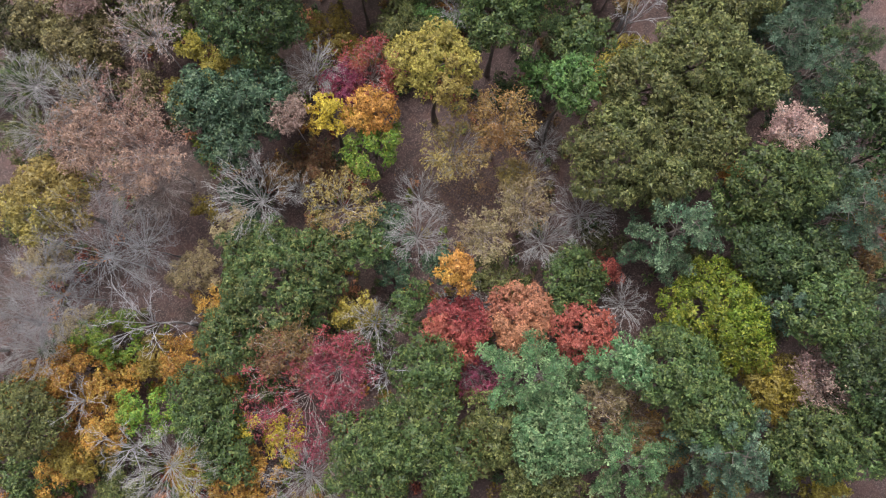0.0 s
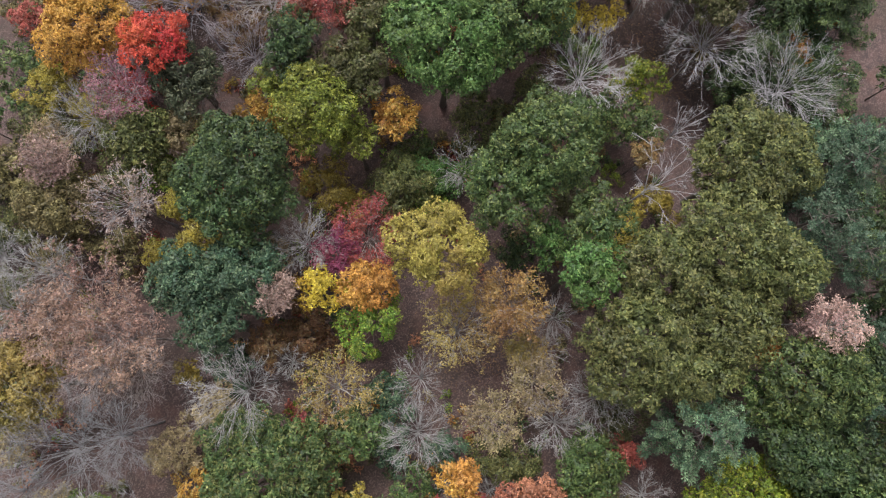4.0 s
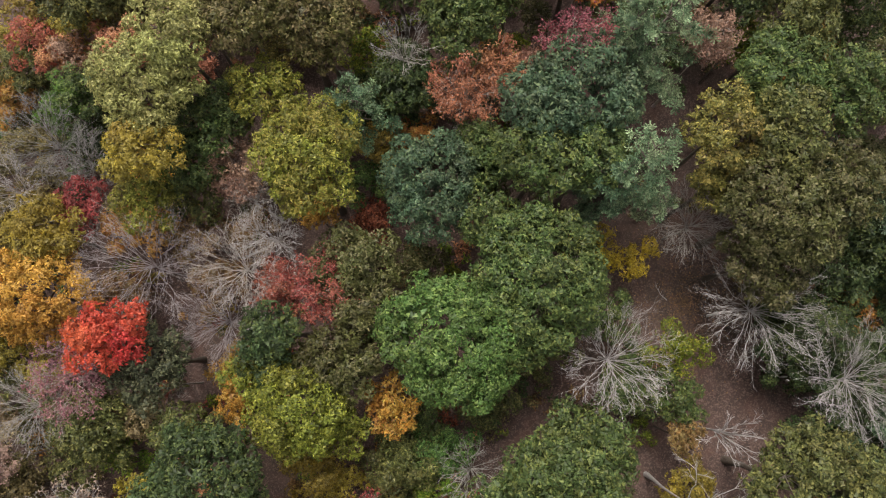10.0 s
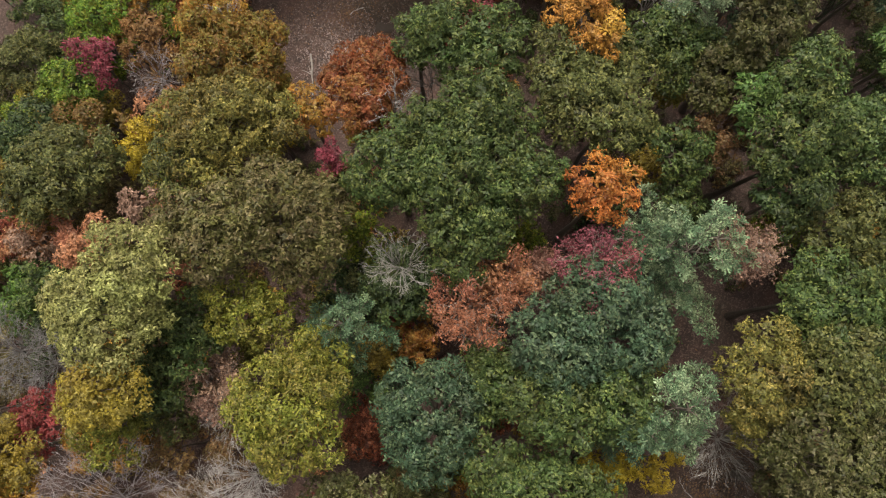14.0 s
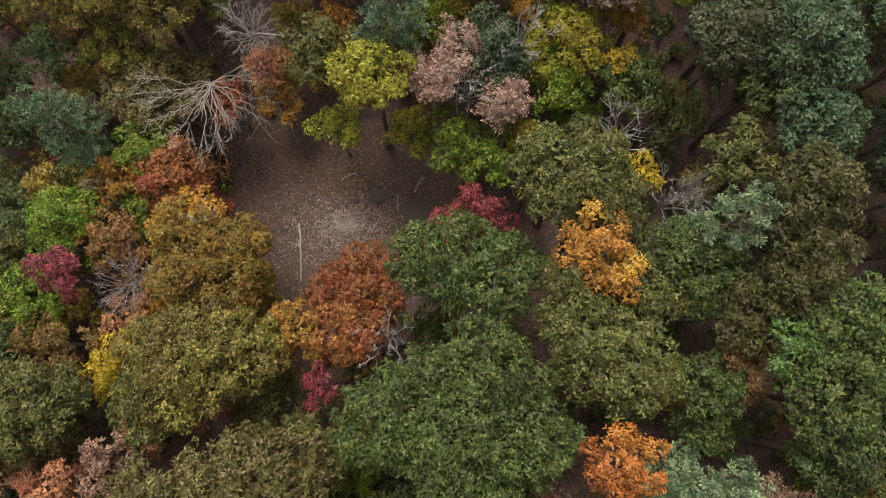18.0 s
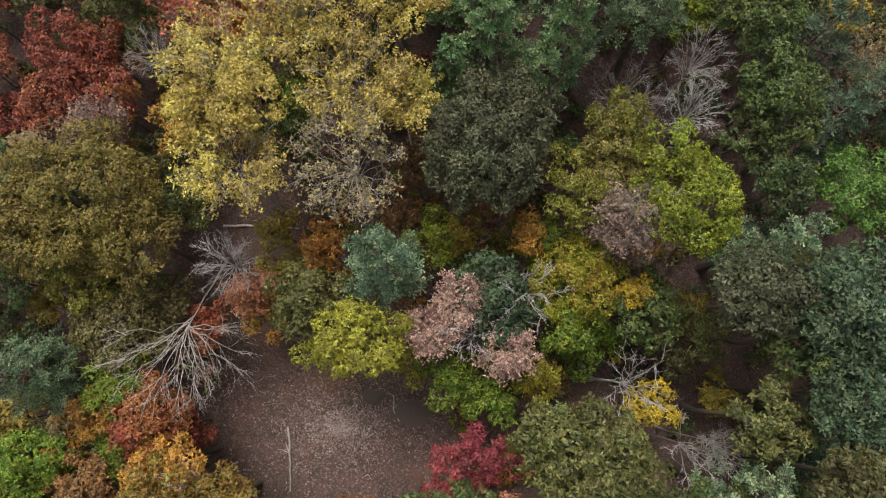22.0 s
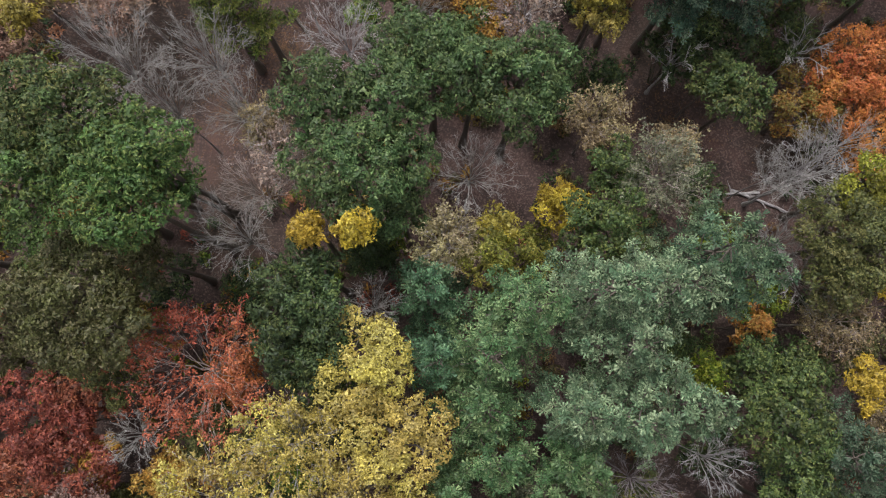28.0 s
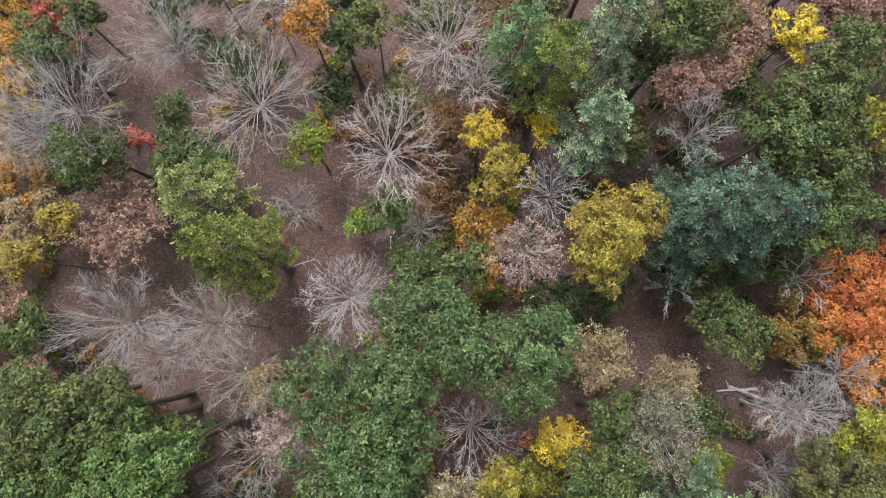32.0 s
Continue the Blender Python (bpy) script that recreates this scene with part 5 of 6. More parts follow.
bush(-29.75, 110.43, 5.4, 1.52, "rust")
bush(27.16, 103.55, 9.2, 1.67, "yellow")
bush(-27.18, 119.08, 5.0, 1.51, "salmon")
bush(-28.69, 122.70, 4.8, 1.58, "green")
bare(25.56, 105.86, 10.3, 1.69, "grey")
oak(-27.66, 105.43, 14.7, 1.98, "leafgreen")
bush(-30.87, 131.91, 7.1, 1.57, "tan")
bush(-13.41, 135.12, 8.0, 1.58, "dgreen")
oak(37.49, -17.34, 12.7, 2.39, "green")
bush(-26.48, 92.93, 7.2, 1.87, "darkred")
oak(27.12, 86.89, 15.9, 2.86, "bluegreen")
maple(30.35, 120.84, 6.4, 1.82, "orangeolive")
pine(27.50, -16.05, 17.7, 4.30, "grey")
bush(30.37, 94.62, 8.8, 1.44, "yellow")
bush(-28.02, 129.68, 7.1, 1.49, "orange")
oak(37.73, 14.75, 12.5, 2.09, "dgreen")
oak(21.44, -16.73, 14.4, 3.38, "green")
bush(6.64, 132.04, 7.1, 1.62, "rust")
bush(-27.96, -17.92, 5.6, 1.90, "orange")
oak(31.46, 122.91, 14.4, 2.26, "greenmid")
bare(-7.84, -17.96, 12.2, 2.62, "grey")
bare(-24.34, 136.34, 10.0, 2.36, "grey")
bare(-30.97, 126.79, 11.8, 2.75, "grey")
bush(-25.08, 131.35, 7.0, 1.48, "orange")
bush(-31.55, 49.56, 6.6, 2.36, "brownolive")
bush(36.36, 9.84, 7.9, 1.50, "orange")
bush(-24.64, -17.99, 6.0, 1.95, "gold")
oak(4.64, -16.36, 14.6, 2.83, "green")
bare(-38.65, 3.42, 9.3, 2.97, "grey")
oak(-27.95, 78.46, 8.1, 1.63, "dgreen")
oak(-21.02, 133.06, 8.0, 1.34, "greenmid")
thin(21.04, 133.60, 12.0, 1.35, "salmon")
oak(29.98, 82.40, 12.5, 1.70, "green")
oak(12.81, -17.31, 10.5, 3.03, "olive")
bush(-20.26, -17.31, 3.9, 2.94, "olive")
bare(-9.73, 133.60, 11.0, 2.88, "pinkwhite")
bush(-31.02, 134.87, 5.0, 1.28, "green")
thin(11.01, 132.99, 13.6, 1.72, "salmon")
oak(37.89, -11.55, 16.2, 2.52, "dgreen")
maple(27.65, 131.81, 11.6, 1.54, "ygreen3")
bush(-31.36, -17.91, 5.7, 2.36, "gold")
bush(-27.77, 95.76, 8.8, 1.89, "darkred")
bush(-25.41, 111.20, 5.7, 1.71, "salmon")
bush(-38.50, -8.96, 6.2, 2.06, "gold")
oak(30.44, 133.27, 14.1, 2.42, "greenmid")
thin(28.47, 135.76, 13.6, 1.49, "salmon")
oak(31.03, 68.60, 13.9, 2.50, "green")
maple(-35.40, -17.32, 6.1, 2.20, "orange")
bush(-5.49, 134.52, 7.4, 1.33, "dgreen")
oak(-0.74, -16.64, 9.8, 3.44, "olive")
bush(-28.62, 132.12, 7.1, 1.29, "orange")
bare(6.15, 136.92, 12.7, 1.93, "pinkwhite")
oak(34.63, 17.39, 14.6, 2.47, "dgreen")
bush(14.15, 135.54, 11.8, 1.51, "yellow")
oak(30.53, 63.17, 14.1, 2.58, "green")
bush(35.30, 5.91, 10.0, 1.78, "rust")
bush(-31.08, 120.88, 6.7, 1.69, "tan")
maple(29.96, 99.31, 11.0, 2.48, "olive")
thin(26.37, 96.28, 7.7, 1.92, "tan")
oak(26.06, 124.39, 12.0, 2.03, "greenmid")
maple(32.47, 118.24, 7.3, 1.75, "orangered2")
pine(35.94, 1.18, 14.9, 2.07, "grey")
oak(-28.89, 135.59, 8.9, 1.44, "greenmid")
thin(32.86, -17.85, 14.9, 2.57, "pink")
oak(31.01, 52.83, 14.2, 2.74, "olivedark")
maple(31.64, 136.39, 13.7, 1.40, "ygreen3")
thin(23.60, 132.22, 11.1, 1.35, "salmon")
bush(-14.63, -16.64, 7.4, 2.31, "orange")
thin(25.83, 128.88, 11.8, 1.59, "salmon")
maple(31.02, 113.61, 9.8, 1.56, "ygreen3")
oak(26.92, 81.62, 15.7, 2.21, "bluegreen")
oak(-26.93, 108.58, 14.4, 1.95, "leafgreen")
bush(-23.34, 133.23, 7.0, 1.39, "red")
maple(29.32, 118.88, 5.8, 2.06, "orangered2")
bush(-38.07, -14.69, 5.2, 2.14, "orange")
bare(30.25, 105.96, 9.2, 2.01, "grey")
oak(38.56, 4.32, 14.0, 2.25, "dgreen")
maple(28.97, 125.28, 11.5, 1.35, "ygreen3")
bush(-25.45, 128.81, 7.0, 1.41, "orange")
bush(-29.60, 115.54, 5.6, 1.66, "salmon")
maple(26.66, 121.41, 12.7, 1.49, "ygreen3")
bush(-31.39, 39.58, 10.0, 1.69, "red")
maple(23.51, 136.91, 11.8, 1.31, "ygreen3")
bush(-35.47, 135.82, 7.9, 2.65, "dgreen")
bush(-37.30, 27.17, 6.9, 2.52, "olivedark")
bush(39.83, -0.81, 5.1, 2.25, "rust")
bush(-41.64, 22.76, 6.0, 2.49, "olive")
bush(-33.75, 76.01, 8.4, 2.24, "olivedark")
bush(-43.30, 13.44, 7.6, 2.46, "olive")
bush(-32.47, 79.06, 5.3, 2.23, "dgreen")
bush(-43.38, -5.89, 6.0, 2.24, "dgreen")
bush(36.84, 44.23, 6.3, 2.68, "dgreen")
bush(32.89, 79.36, 5.6, 2.20, "bluegreen")
bush(41.06, 13.88, 5.7, 2.08, "dgreen")
bush(-41.61, 8.15, 7.4, 2.27, "olive")
bush(-43.63, -9.40, 7.5, 2.27, "green")
bush(33.28, 89.12, 5.9, 2.98, "brightgreen")
bush(44.22, -14.46, 7.2, 2.32, "dgreen")
bush(41.10, 21.29, 8.0, 2.35, "dgreen")
bush(-30.15, 140.97, 6.3, 2.33, "orange")
bush(-36.18, -21.22, 8.1, 2.47, "green")
bush(-31.17, 106.52, 5.4, 2.14, "dgreen")
bush(36.00, 56.61, 5.9, 2.97, "olive")
bush(35.45, 112.88, 8.0, 2.85, "orangered2")
bush(-27.18, 102.02, 7.8, 1.91, "darkred")
bush(30.58, 140.13, 7.5, 2.98, "yellow")
bush(33.59, 74.50, 5.6, 2.04, "olivedark")
bush(41.75, 5.63, 5.6, 1.94, "green")
bush(44.39, 2.67, 8.0, 2.37, "green")
bush(37.58, 51.84, 8.3, 2.28, "dgreen")
bush(39.36, 10.73, 8.5, 2.29, "orange")
bush(34.76, 47.78, 6.4, 2.40, "dgreen")
bush(33.97, 71.04, 5.4, 2.03, "green")
bush(-35.74, 36.82, 5.7, 2.98, "green")
bush(-43.95, -0.08, 8.9, 2.44, "dgreen")
bush(-33.33, 64.66, 7.7, 2.10, "green")
bush(36.61, 61.44, 6.4, 2.08, "olive")
bush(37.57, 29.95, 7.7, 2.11, "dgreen")
bush(44.39, -0.56, 6.7, 2.00, "dgreen")
bush(33.77, 103.64, 7.0, 1.97, "yellow")
bush(-36.86, 22.65, 5.8, 2.52, "green")
bush(-32.65, 139.08, 8.8, 1.94, "dgreen")
bush(34.50, 95.54, 7.1, 2.24, "olive")
bush(34.32, 119.84, 6.4, 1.99, "ygreen3")
bush(-32.80, 99.77, 8.3, 2.32, "darkred")
bush(-44.16, -19.76, 6.4, 2.66, "olive")
bush(35.04, 136.34, 5.5, 2.76, "greenmid")
bush(-29.77, 90.23, 6.2, 2.13, "green")
bush(-40.68, 11.54, 7.2, 1.90, "dgreen")
bush(-36.50, 52.38, 5.4, 2.50, "brightgreen")
bush(40.30, -8.27, 6.0, 2.56, "green")
bush(-37.39, 48.54, 5.4, 2.39, "brownolive")
bush(40.43, 36.02, 9.0, 2.25, "dgreen")
bush(-36.19, 31.35, 8.9, 1.94, "dgreen")
bush(-40.20, 29.66, 5.4, 2.51, "olivedark")
bush(-35.85, 44.64, 5.5, 2.86, "brownolive")
bush(-33.45, 86.36, 5.2, 2.17, "oliveyellow")
bush(-43.39, -13.76, 6.6, 2.77, "olive")
# saplings under the closed canopy
bush(-18.89, 59.27, 7.1, 1.73, "coral")
bush(8.97, 132.94, 4.8, 1.28, "green")
bush(15.01, 33.44, 6.2, 1.48, "green")
bush(-25.64, 79.07, 6.7, 1.90, "dgreen")
bush(28.09, 63.80, 7.1, 1.28, "dgreen")
bush(14.24, 7.59, 7.9, 1.82, "olivedark")
bush(18.11, -13.26, 8.0, 1.58, "green")
bush(-23.96, 51.73, 6.6, 1.62, "dgreen")
bush(-20.88, 53.57, 5.6, 1.79, "palegreen")
bush(14.97, 5.31, 7.3, 1.30, "red")
bush(24.01, 89.54, 7.6, 1.83, "brightgreen")
bush(25.86, 108.15, 7.4, 1.34, "olivedark")
bush(9.41, 79.29, 6.2, 1.79, "lime")
bush(22.31, 121.84, 7.0, 1.54, "olivedark")
bush(7.74, 60.84, 7.2, 1.30, "olivedark")
bush(14.28, 50.64, 5.0, 1.60, "bluegreen")
bush(15.08, 78.18, 6.0, 1.34, "olivedark")
bush(12.25, 28.13, 4.6, 1.38, "dgreen")
bush(27.63, 106.71, 6.9, 1.30, "olive")
bush(26.05, 53.92, 6.3, 1.49, "green")
bush(26.00, 78.18, 7.9, 1.80, "green")
bush(28.88, 95.81, 6.7, 1.27, "olivedark")
bush(7.05, 21.29, 6.0, 1.44, "dgreen")
bush(-24.92, 35.35, 5.9, 1.88, "red2")
bush(11.49, 125.31, 7.5, 1.47, "olivedark")
bush(14.76, 65.32, 5.8, 1.50, "green")
bush(-22.67, 45.52, 5.0, 1.54, "orange")
bush(24.46, 100.03, 7.0, 1.69, "olivedark")
bush(26.15, -11.57, 6.9, 1.37, "olivedark")
bush(29.97, 108.19, 6.2, 1.49, "green")
bush(28.81, 102.72, 6.1, 1.39, "dgreen")
bush(-14.13, 80.32, 7.6, 1.25, "red3")
bush(12.64, 60.51, 4.9, 1.80, "green")
bush(16.31, 94.24, 5.9, 1.51, "dgreen")
bush(23.49, 69.17, 6.7, 1.28, "green")
bush(11.99, 24.87, 6.8, 1.81, "olivedark")
bush(16.60, 106.21, 5.6, 1.23, "ygreen")
bush(18.57, 58.82, 5.2, 1.34, "green")
bush(-8.04, 51.64, 6.4, 1.82, "oliveyellow")
bush(14.60, 109.58, 7.5, 1.50, "dgreen")
bush(10.27, 116.62, 5.4, 1.64, "dgreen")
bush(24.55, -12.57, 7.6, 1.56, "gold")
bush(22.22, 6.02, 7.4, 1.24, "olivedark")
bush(22.59, 84.18, 5.2, 1.54, "gold")
bush(-12.54, 58.93, 4.6, 1.90, "olivegold")
bush(-12.37, 49.35, 7.7, 1.42, "oliveyellow")
bush(29.88, 84.37, 7.8, 1.52, "olivedark")
bush(27.58, 98.03, 6.7, 1.48, "olivedark")
bush(29.98, 57.15, 5.4, 1.57, "dgreen")
bush(14.00, 100.01, 5.9, 1.63, "green")
# thickets of young growth that close the gaps under the crowns
thicket(-33.11, 94.34, 6.9, 1.90, "darkred")
thicket(-33.16, 70.81, 8.3, 1.90, "green")
thicket(-22.88, 106.11, 7.1, 1.90, "greenbright")
thicket(-33.06, 113.11, 6.3, 1.90, "salmon")
thicket(0.18, 134.31, 7.9, 1.90, "greenmid")
thicket(-32.88, 117.38, 6.4, 1.90, "tan")
thicket(-2.35, 128.68, 5.8, 1.90, "olive")
thicket(-32.96, 6.07, 6.2, 1.90, "tan")
thicket(-15.10, 92.41, 8.0, 1.90, "orange")
thicket(-33.20, 123.92, 8.1, 1.90, "salmon")
thicket(-29.86, 74.50, 6.8, 1.90, "green")
thicket(-25.58, 21.48, 6.4, 1.90, "brownolive")
thicket(-16.37, 127.82, 4.9, 1.20, "green")
thicket(-21.30, 20.51, 6.9, 1.90, "gold")
thicket(3.94, 134.20, 5.7, 1.90, "rust")
thicket(-29.33, 81.55, 6.3, 1.90, "dgreen")
thicket(-33.06, 129.60, 7.4, 1.90, "orange")
thicket(32.88, 108.93, 7.6, 1.90, "green")
thicket(-12.09, 131.03, 5.9, 1.90, "dgreen")
thicket(-12.33, -8.58, 5.6, 1.90, "yellow")
thicket(33.08, 84.16, 7.7, 1.90, "green")
thicket(-27.82, 33.31, 6.5, 1.90, "gold")
thicket(22.86, 72.56, 7.5, 1.90, "bluegreen")
thicket(-10.67, 103.05, 6.4, 1.90, "dgreen")
thicket(26.40, 112.04, 6.5, 1.90, "orangered2")
thicket(-33.20, 58.82, 6.6, 1.90, "gold")
thicket(-21.88, 48.70, 5.8, 1.90, "orangegold")
thicket(-30.31, 102.97, 5.8, 1.90, "darkred")
thicket(29.32, 49.09, 7.5, 1.90, "bluegreen")
thicket(20.86, 98.82, 7.2, 1.90, "green")
thicket(-27.57, 125.31, 6.4, 1.90, "orange")
thicket(-26.30, 134.06, 6.9, 1.90, "orange")
thicket(32.90, 130.46, 6.2, 1.90, "green")
thicket(-1.02, 40.56, 8.0, 1.90, "olivedark")
thicket(-3.50, 9.31, 6.3, 1.90, "bluegreen")
thicket(-32.99, 109.61, 8.1, 1.90, "dgreen")
thicket(4.86, 4.82, 7.2, 1.90, "olive")
thicket(-32.30, 82.96, 7.5, 1.90, "olive")
thicket(0.62, 126.60, 6.7, 1.90, "rust")
thicket(15.47, 133.17, 8.2, 1.90, "dgreen")
thicket(33.17, 59.93, 6.9, 1.90, "green")
thicket(27.66, 58.93, 7.1, 1.90, "dgreen")
thicket(7.06, 115.57, 6.5, 1.90, "dgreen")
thicket(-15.54, 39.50, 8.4, 1.90, "rust")
thicket(-16.43, 11.82, 5.9, 1.88, "bluegreen")
thicket(-13.31, 43.07, 8.1, 1.88, "rust")
thicket(-18.42, 21.99, 7.7, 1.88, "gold")
thicket(-14.33, 33.39, 6.1, 1.88, "orange")
thicket(-14.14, -3.96, 5.8, 1.86, "greenmid")
thicket(-29.88, 21.11, 7.2, 1.86, "brownolive")
thicket(-26.35, 89.38, 7.3, 1.84, "green")
thicket(-26.37, -7.98, 8.2, 1.84, "orange")
thicket(-22.52, 102.83, 7.3, 1.83, "olivedark")
thicket(-22.50, 39.15, 7.8, 1.82, "rust")
thicket(17.32, 128.33, 8.2, 1.82, "green")
thicket(-1.08, 118.44, 5.8, 1.82, "green")
thicket(30.02, 110.95, 6.7, 1.82, "ygreen3")
thicket(3.10, 120.64, 5.8, 1.82, "orange")
thicket(5.35, 105.55, 7.0, 1.81, "oliveyellow")
thicket(-33.03, 91.14, 5.7, 1.81, "oliveyellow")
thicket(-16.35, 8.38, 8.3, 1.81, "tan")
thicket(-18.01, 2.35, 6.0, 1.80, "orange")
thicket(18.65, 132.37, 6.5, 1.80, "yellow")
thicket(12.64, 37.40, 7.6, 1.80, "green")
thicket(-9.20, 83.42, 5.8, 1.78, "gold")
thicket(-0.39, 65.54, 5.7, 1.78, "green")
thicket(11.90, 42.14, 6.2, 1.77, "yellow")
thicket(-30.13, 93.65, 7.5, 1.77, "darkred")
thicket(-27.96, 112.43, 7.8, 1.76, "salmon")
thicket(-24.97, 26.67, 7.9, 1.76, "olive")
thicket(-13.45, 94.98, 6.3, 1.75, "olive")
thicket(-31.96, 68.19, 5.9, 1.74, "olive")
thicket(-3.17, 5.36, 6.0, 1.74, "bluegreen")
thicket(15.16, 22.45, 7.9, 1.73, "gold")
thicket(-12.93, 13.65, 6.7, 1.72, "rust")
thicket(-30.83, 96.37, 6.6, 1.72, "darkred")
thicket(-33.13, 42.15, 5.6, 1.70, "brownolive")
thicket(24.68, 75.63, 7.9, 1.70, "bluegreen")
thicket(14.60, 117.90, 7.0, 1.80, "dgreen")
thicket(17.40, 118.30, 7.0, 1.90, "dgreen")
thicket(20.60, 119.00, 6.5, 1.70, "green")
# the dense edge of the wood
thicket(34.60, -6.50, 9.0, 2.20, "dgreen")
thicket(35.20, -1.80, 9.0, 2.00, "green")
thicket(34.40, 3.20, 9.5, 2.10, "dgreen")
thicket(33.60, 7.00, 9.0, 1.70, "green")
thicket(34.80, 11.20, 10.0, 2.10, "dgreen")
thicket(34.20, 15.60, 10.0, 2.00, "dgreen")
thicket(35.00, 20.40, 10.0, 2.20, "green")
thicket(33.60, 24.60, 10.0, 1.90, "dgreen")
thicket(34.60, 29.60, 9.0, 2.10, "bluegreen")
thicket(33.20, 34.60, 9.0, 2.00, "dgreen")
thicket(33.00, 43.20, 9.0, 1.90, "green")
thicket(31.60, 48.60, 9.0, 1.90, "olivedark")
thicket(32.20, 55.40, 9.0, 2.10, "dgreen")
thicket(32.40, 60.80, 9.0, 2.00, "green")
thicket(31.80, 66.60, 10.0, 2.10, "dgreen")
thicket(31.40, 70.60, 9.0, 1.90, "green")
thicket(30.60, 76.40, 9.0, 1.90, "bluegreen")
thicket(-33.60, 24.00, 6.0, 1.90, "olive")
thicket(-33.20, 44.60, 7.0, 1.90, "brownolive")
thicket(-31.60, 56.00, 8.0, 1.90, "olive")
thicket(-31.20, 62.60, 8.0, 2.00, "dgreen")
thicket(-30.40, 69.60, 8.0, 2.00, "olivedark")
for tone, pieces in sorted(THICKETS.items()):
    v, q = joined(pieces)
    tagged(new("thicket", quads("thicket", v, q, LEAF[tone])), f"dense thicket of young growth with {TONES[tone][3]} leaves", "thicket", kind="stuff")
# low bushes in the gaps
brush(14.25, 97.20, 1.5, 1.12, "brownolive")
brush(17.17, 109.02, 1.7, 1.14, "greenmid")
brush(12.90, 95.48, 1.8, 0.93, "ygreen")
brush(-3.04, 47.15, 2.1, 1.18, "bluegreen")
brush(10.51, 30.43, 2.0, 1.11, "green")
brush(-25.78, 127.40, 1.2, 0.90, "greenbright")
brush(-9.09, 1.50, 1.3, 1.11, "green")
brush(-2.27, 56.24, 1.4, 0.99, "dgreen")
brush(-11.30, 53.80, 1.3, 1.08, "oliveyellow")
brush(27.25, 90.88, 1.1, 1.05, "darkred")
brush(16.08, 28.53, 1.8, 1.40, "ygreen")
brush(11.99, 78.79, 1.2, 0.85, "yellow")
brush(16.20, 48.60, 1.6, 1.14, "olivegold")
brush(29.47, 65.32, 1.8, 1.38, "rust")
brush(0.10, -12.40, 0.9, 1.11, "green")
brush(16.08, 125.63, 1.1, 0.83, "greenmid")
brush(-7.00, 86.48, 1.0, 1.45, "orange")
brush(28.14, 100.60, 0.9, 1.03, "brownolive")
brush(-26.86, 28.12, 1.5, 1.08, "olive")
brush(-29.64, 119.36, 1.8, 1.42, "darkred")
leaning(-14.60, 85.00, 15.0, 3.9, "pinkwhite", 30)

# ---- on the ground ----
def fallen_log(x0, y0, x1, y1, r, bark, words, z=0.0, stubs=3):
    """A fallen trunk that lies on the ground, a little bent, with broken branch stubs."""
    ob = new("fallen_log")
    zm = ground_height((x0 + x1) / 2, (y0 + y1) / 2)
    ob.location = ((x0 + x1) / 2, (y0 + y1) / 2, zm + z)
    tagged(ob, words, "log", "fallen logs")
    rng = np.random.default_rng(int(abs(x0 * 100 + y0 * 10)))
    a, b = np.array([x0 - x1, y0 - y1, 0]) / 2, np.array([x1 - x0, y1 - y0, 0]) / 2
    a[2], b[2] = ground_height(x0, y0) - zm, ground_height(x1, y1) - zm
    p = bend(rng, a + [0, 0, r], np.array([0.15, 0.1, r]), b + [0, 0, r * 0.8], 8, 0.03)
    part("trunk", quads("trunk", *tube(p, np.linspace(r, r * 0.55, 8) * rng.uniform(0.9, 1.1, 8), 8), BARKS[bark], True), ob)
    for k in range(stubs):
        i = rng.integers(2, 7)
        d = unit(np.array([rng.normal(), rng.normal(), abs(rng.normal()) * 0.5]))
        part("branch_stub", quads("branch_stub", *tube(bend(rng, p[i], p[i] + d * 0.4, p[i] + d * rng.uniform(0.5, 1.1), 4, 0.03), np.linspace(0.05, 0.015, 4), 5), BARKS[bark], True), ob)
    return ob


fallen_log(-10.57, 73.38, -10.25, 69.03, 0.09, "pinkwhite", "pale barkless log lying in the leaf-strewn clearing")
fallen_log(-14.88, 87.25, -9.65, 87.08, 0.10, "pinkwhite", "thin pale fallen trunk on the brown leaf litter")
fallen_log(-14.03, 116.68, -12.28, 113.78, 0.16, "brown", "dark rotting log on the leaf litter")
fallen_log(-10.20, 123.00, -8.22, 120.55, 0.14, "brown", "dark rotting log under bare trees")
fallen_log(21.61, 110.26, 18.94, 110.16, 0.11, "white", "pale fallen trunk on open ground")
fallen_log(-32.46, 86.35, -27.85, 85.32, 0.16, "brown", "dark mossy log under the shade of trees")
fallen_log(19.77, 110.44, 23.97, 108.71, 0.12, "white", "pale leaning trunk brought down by wind")


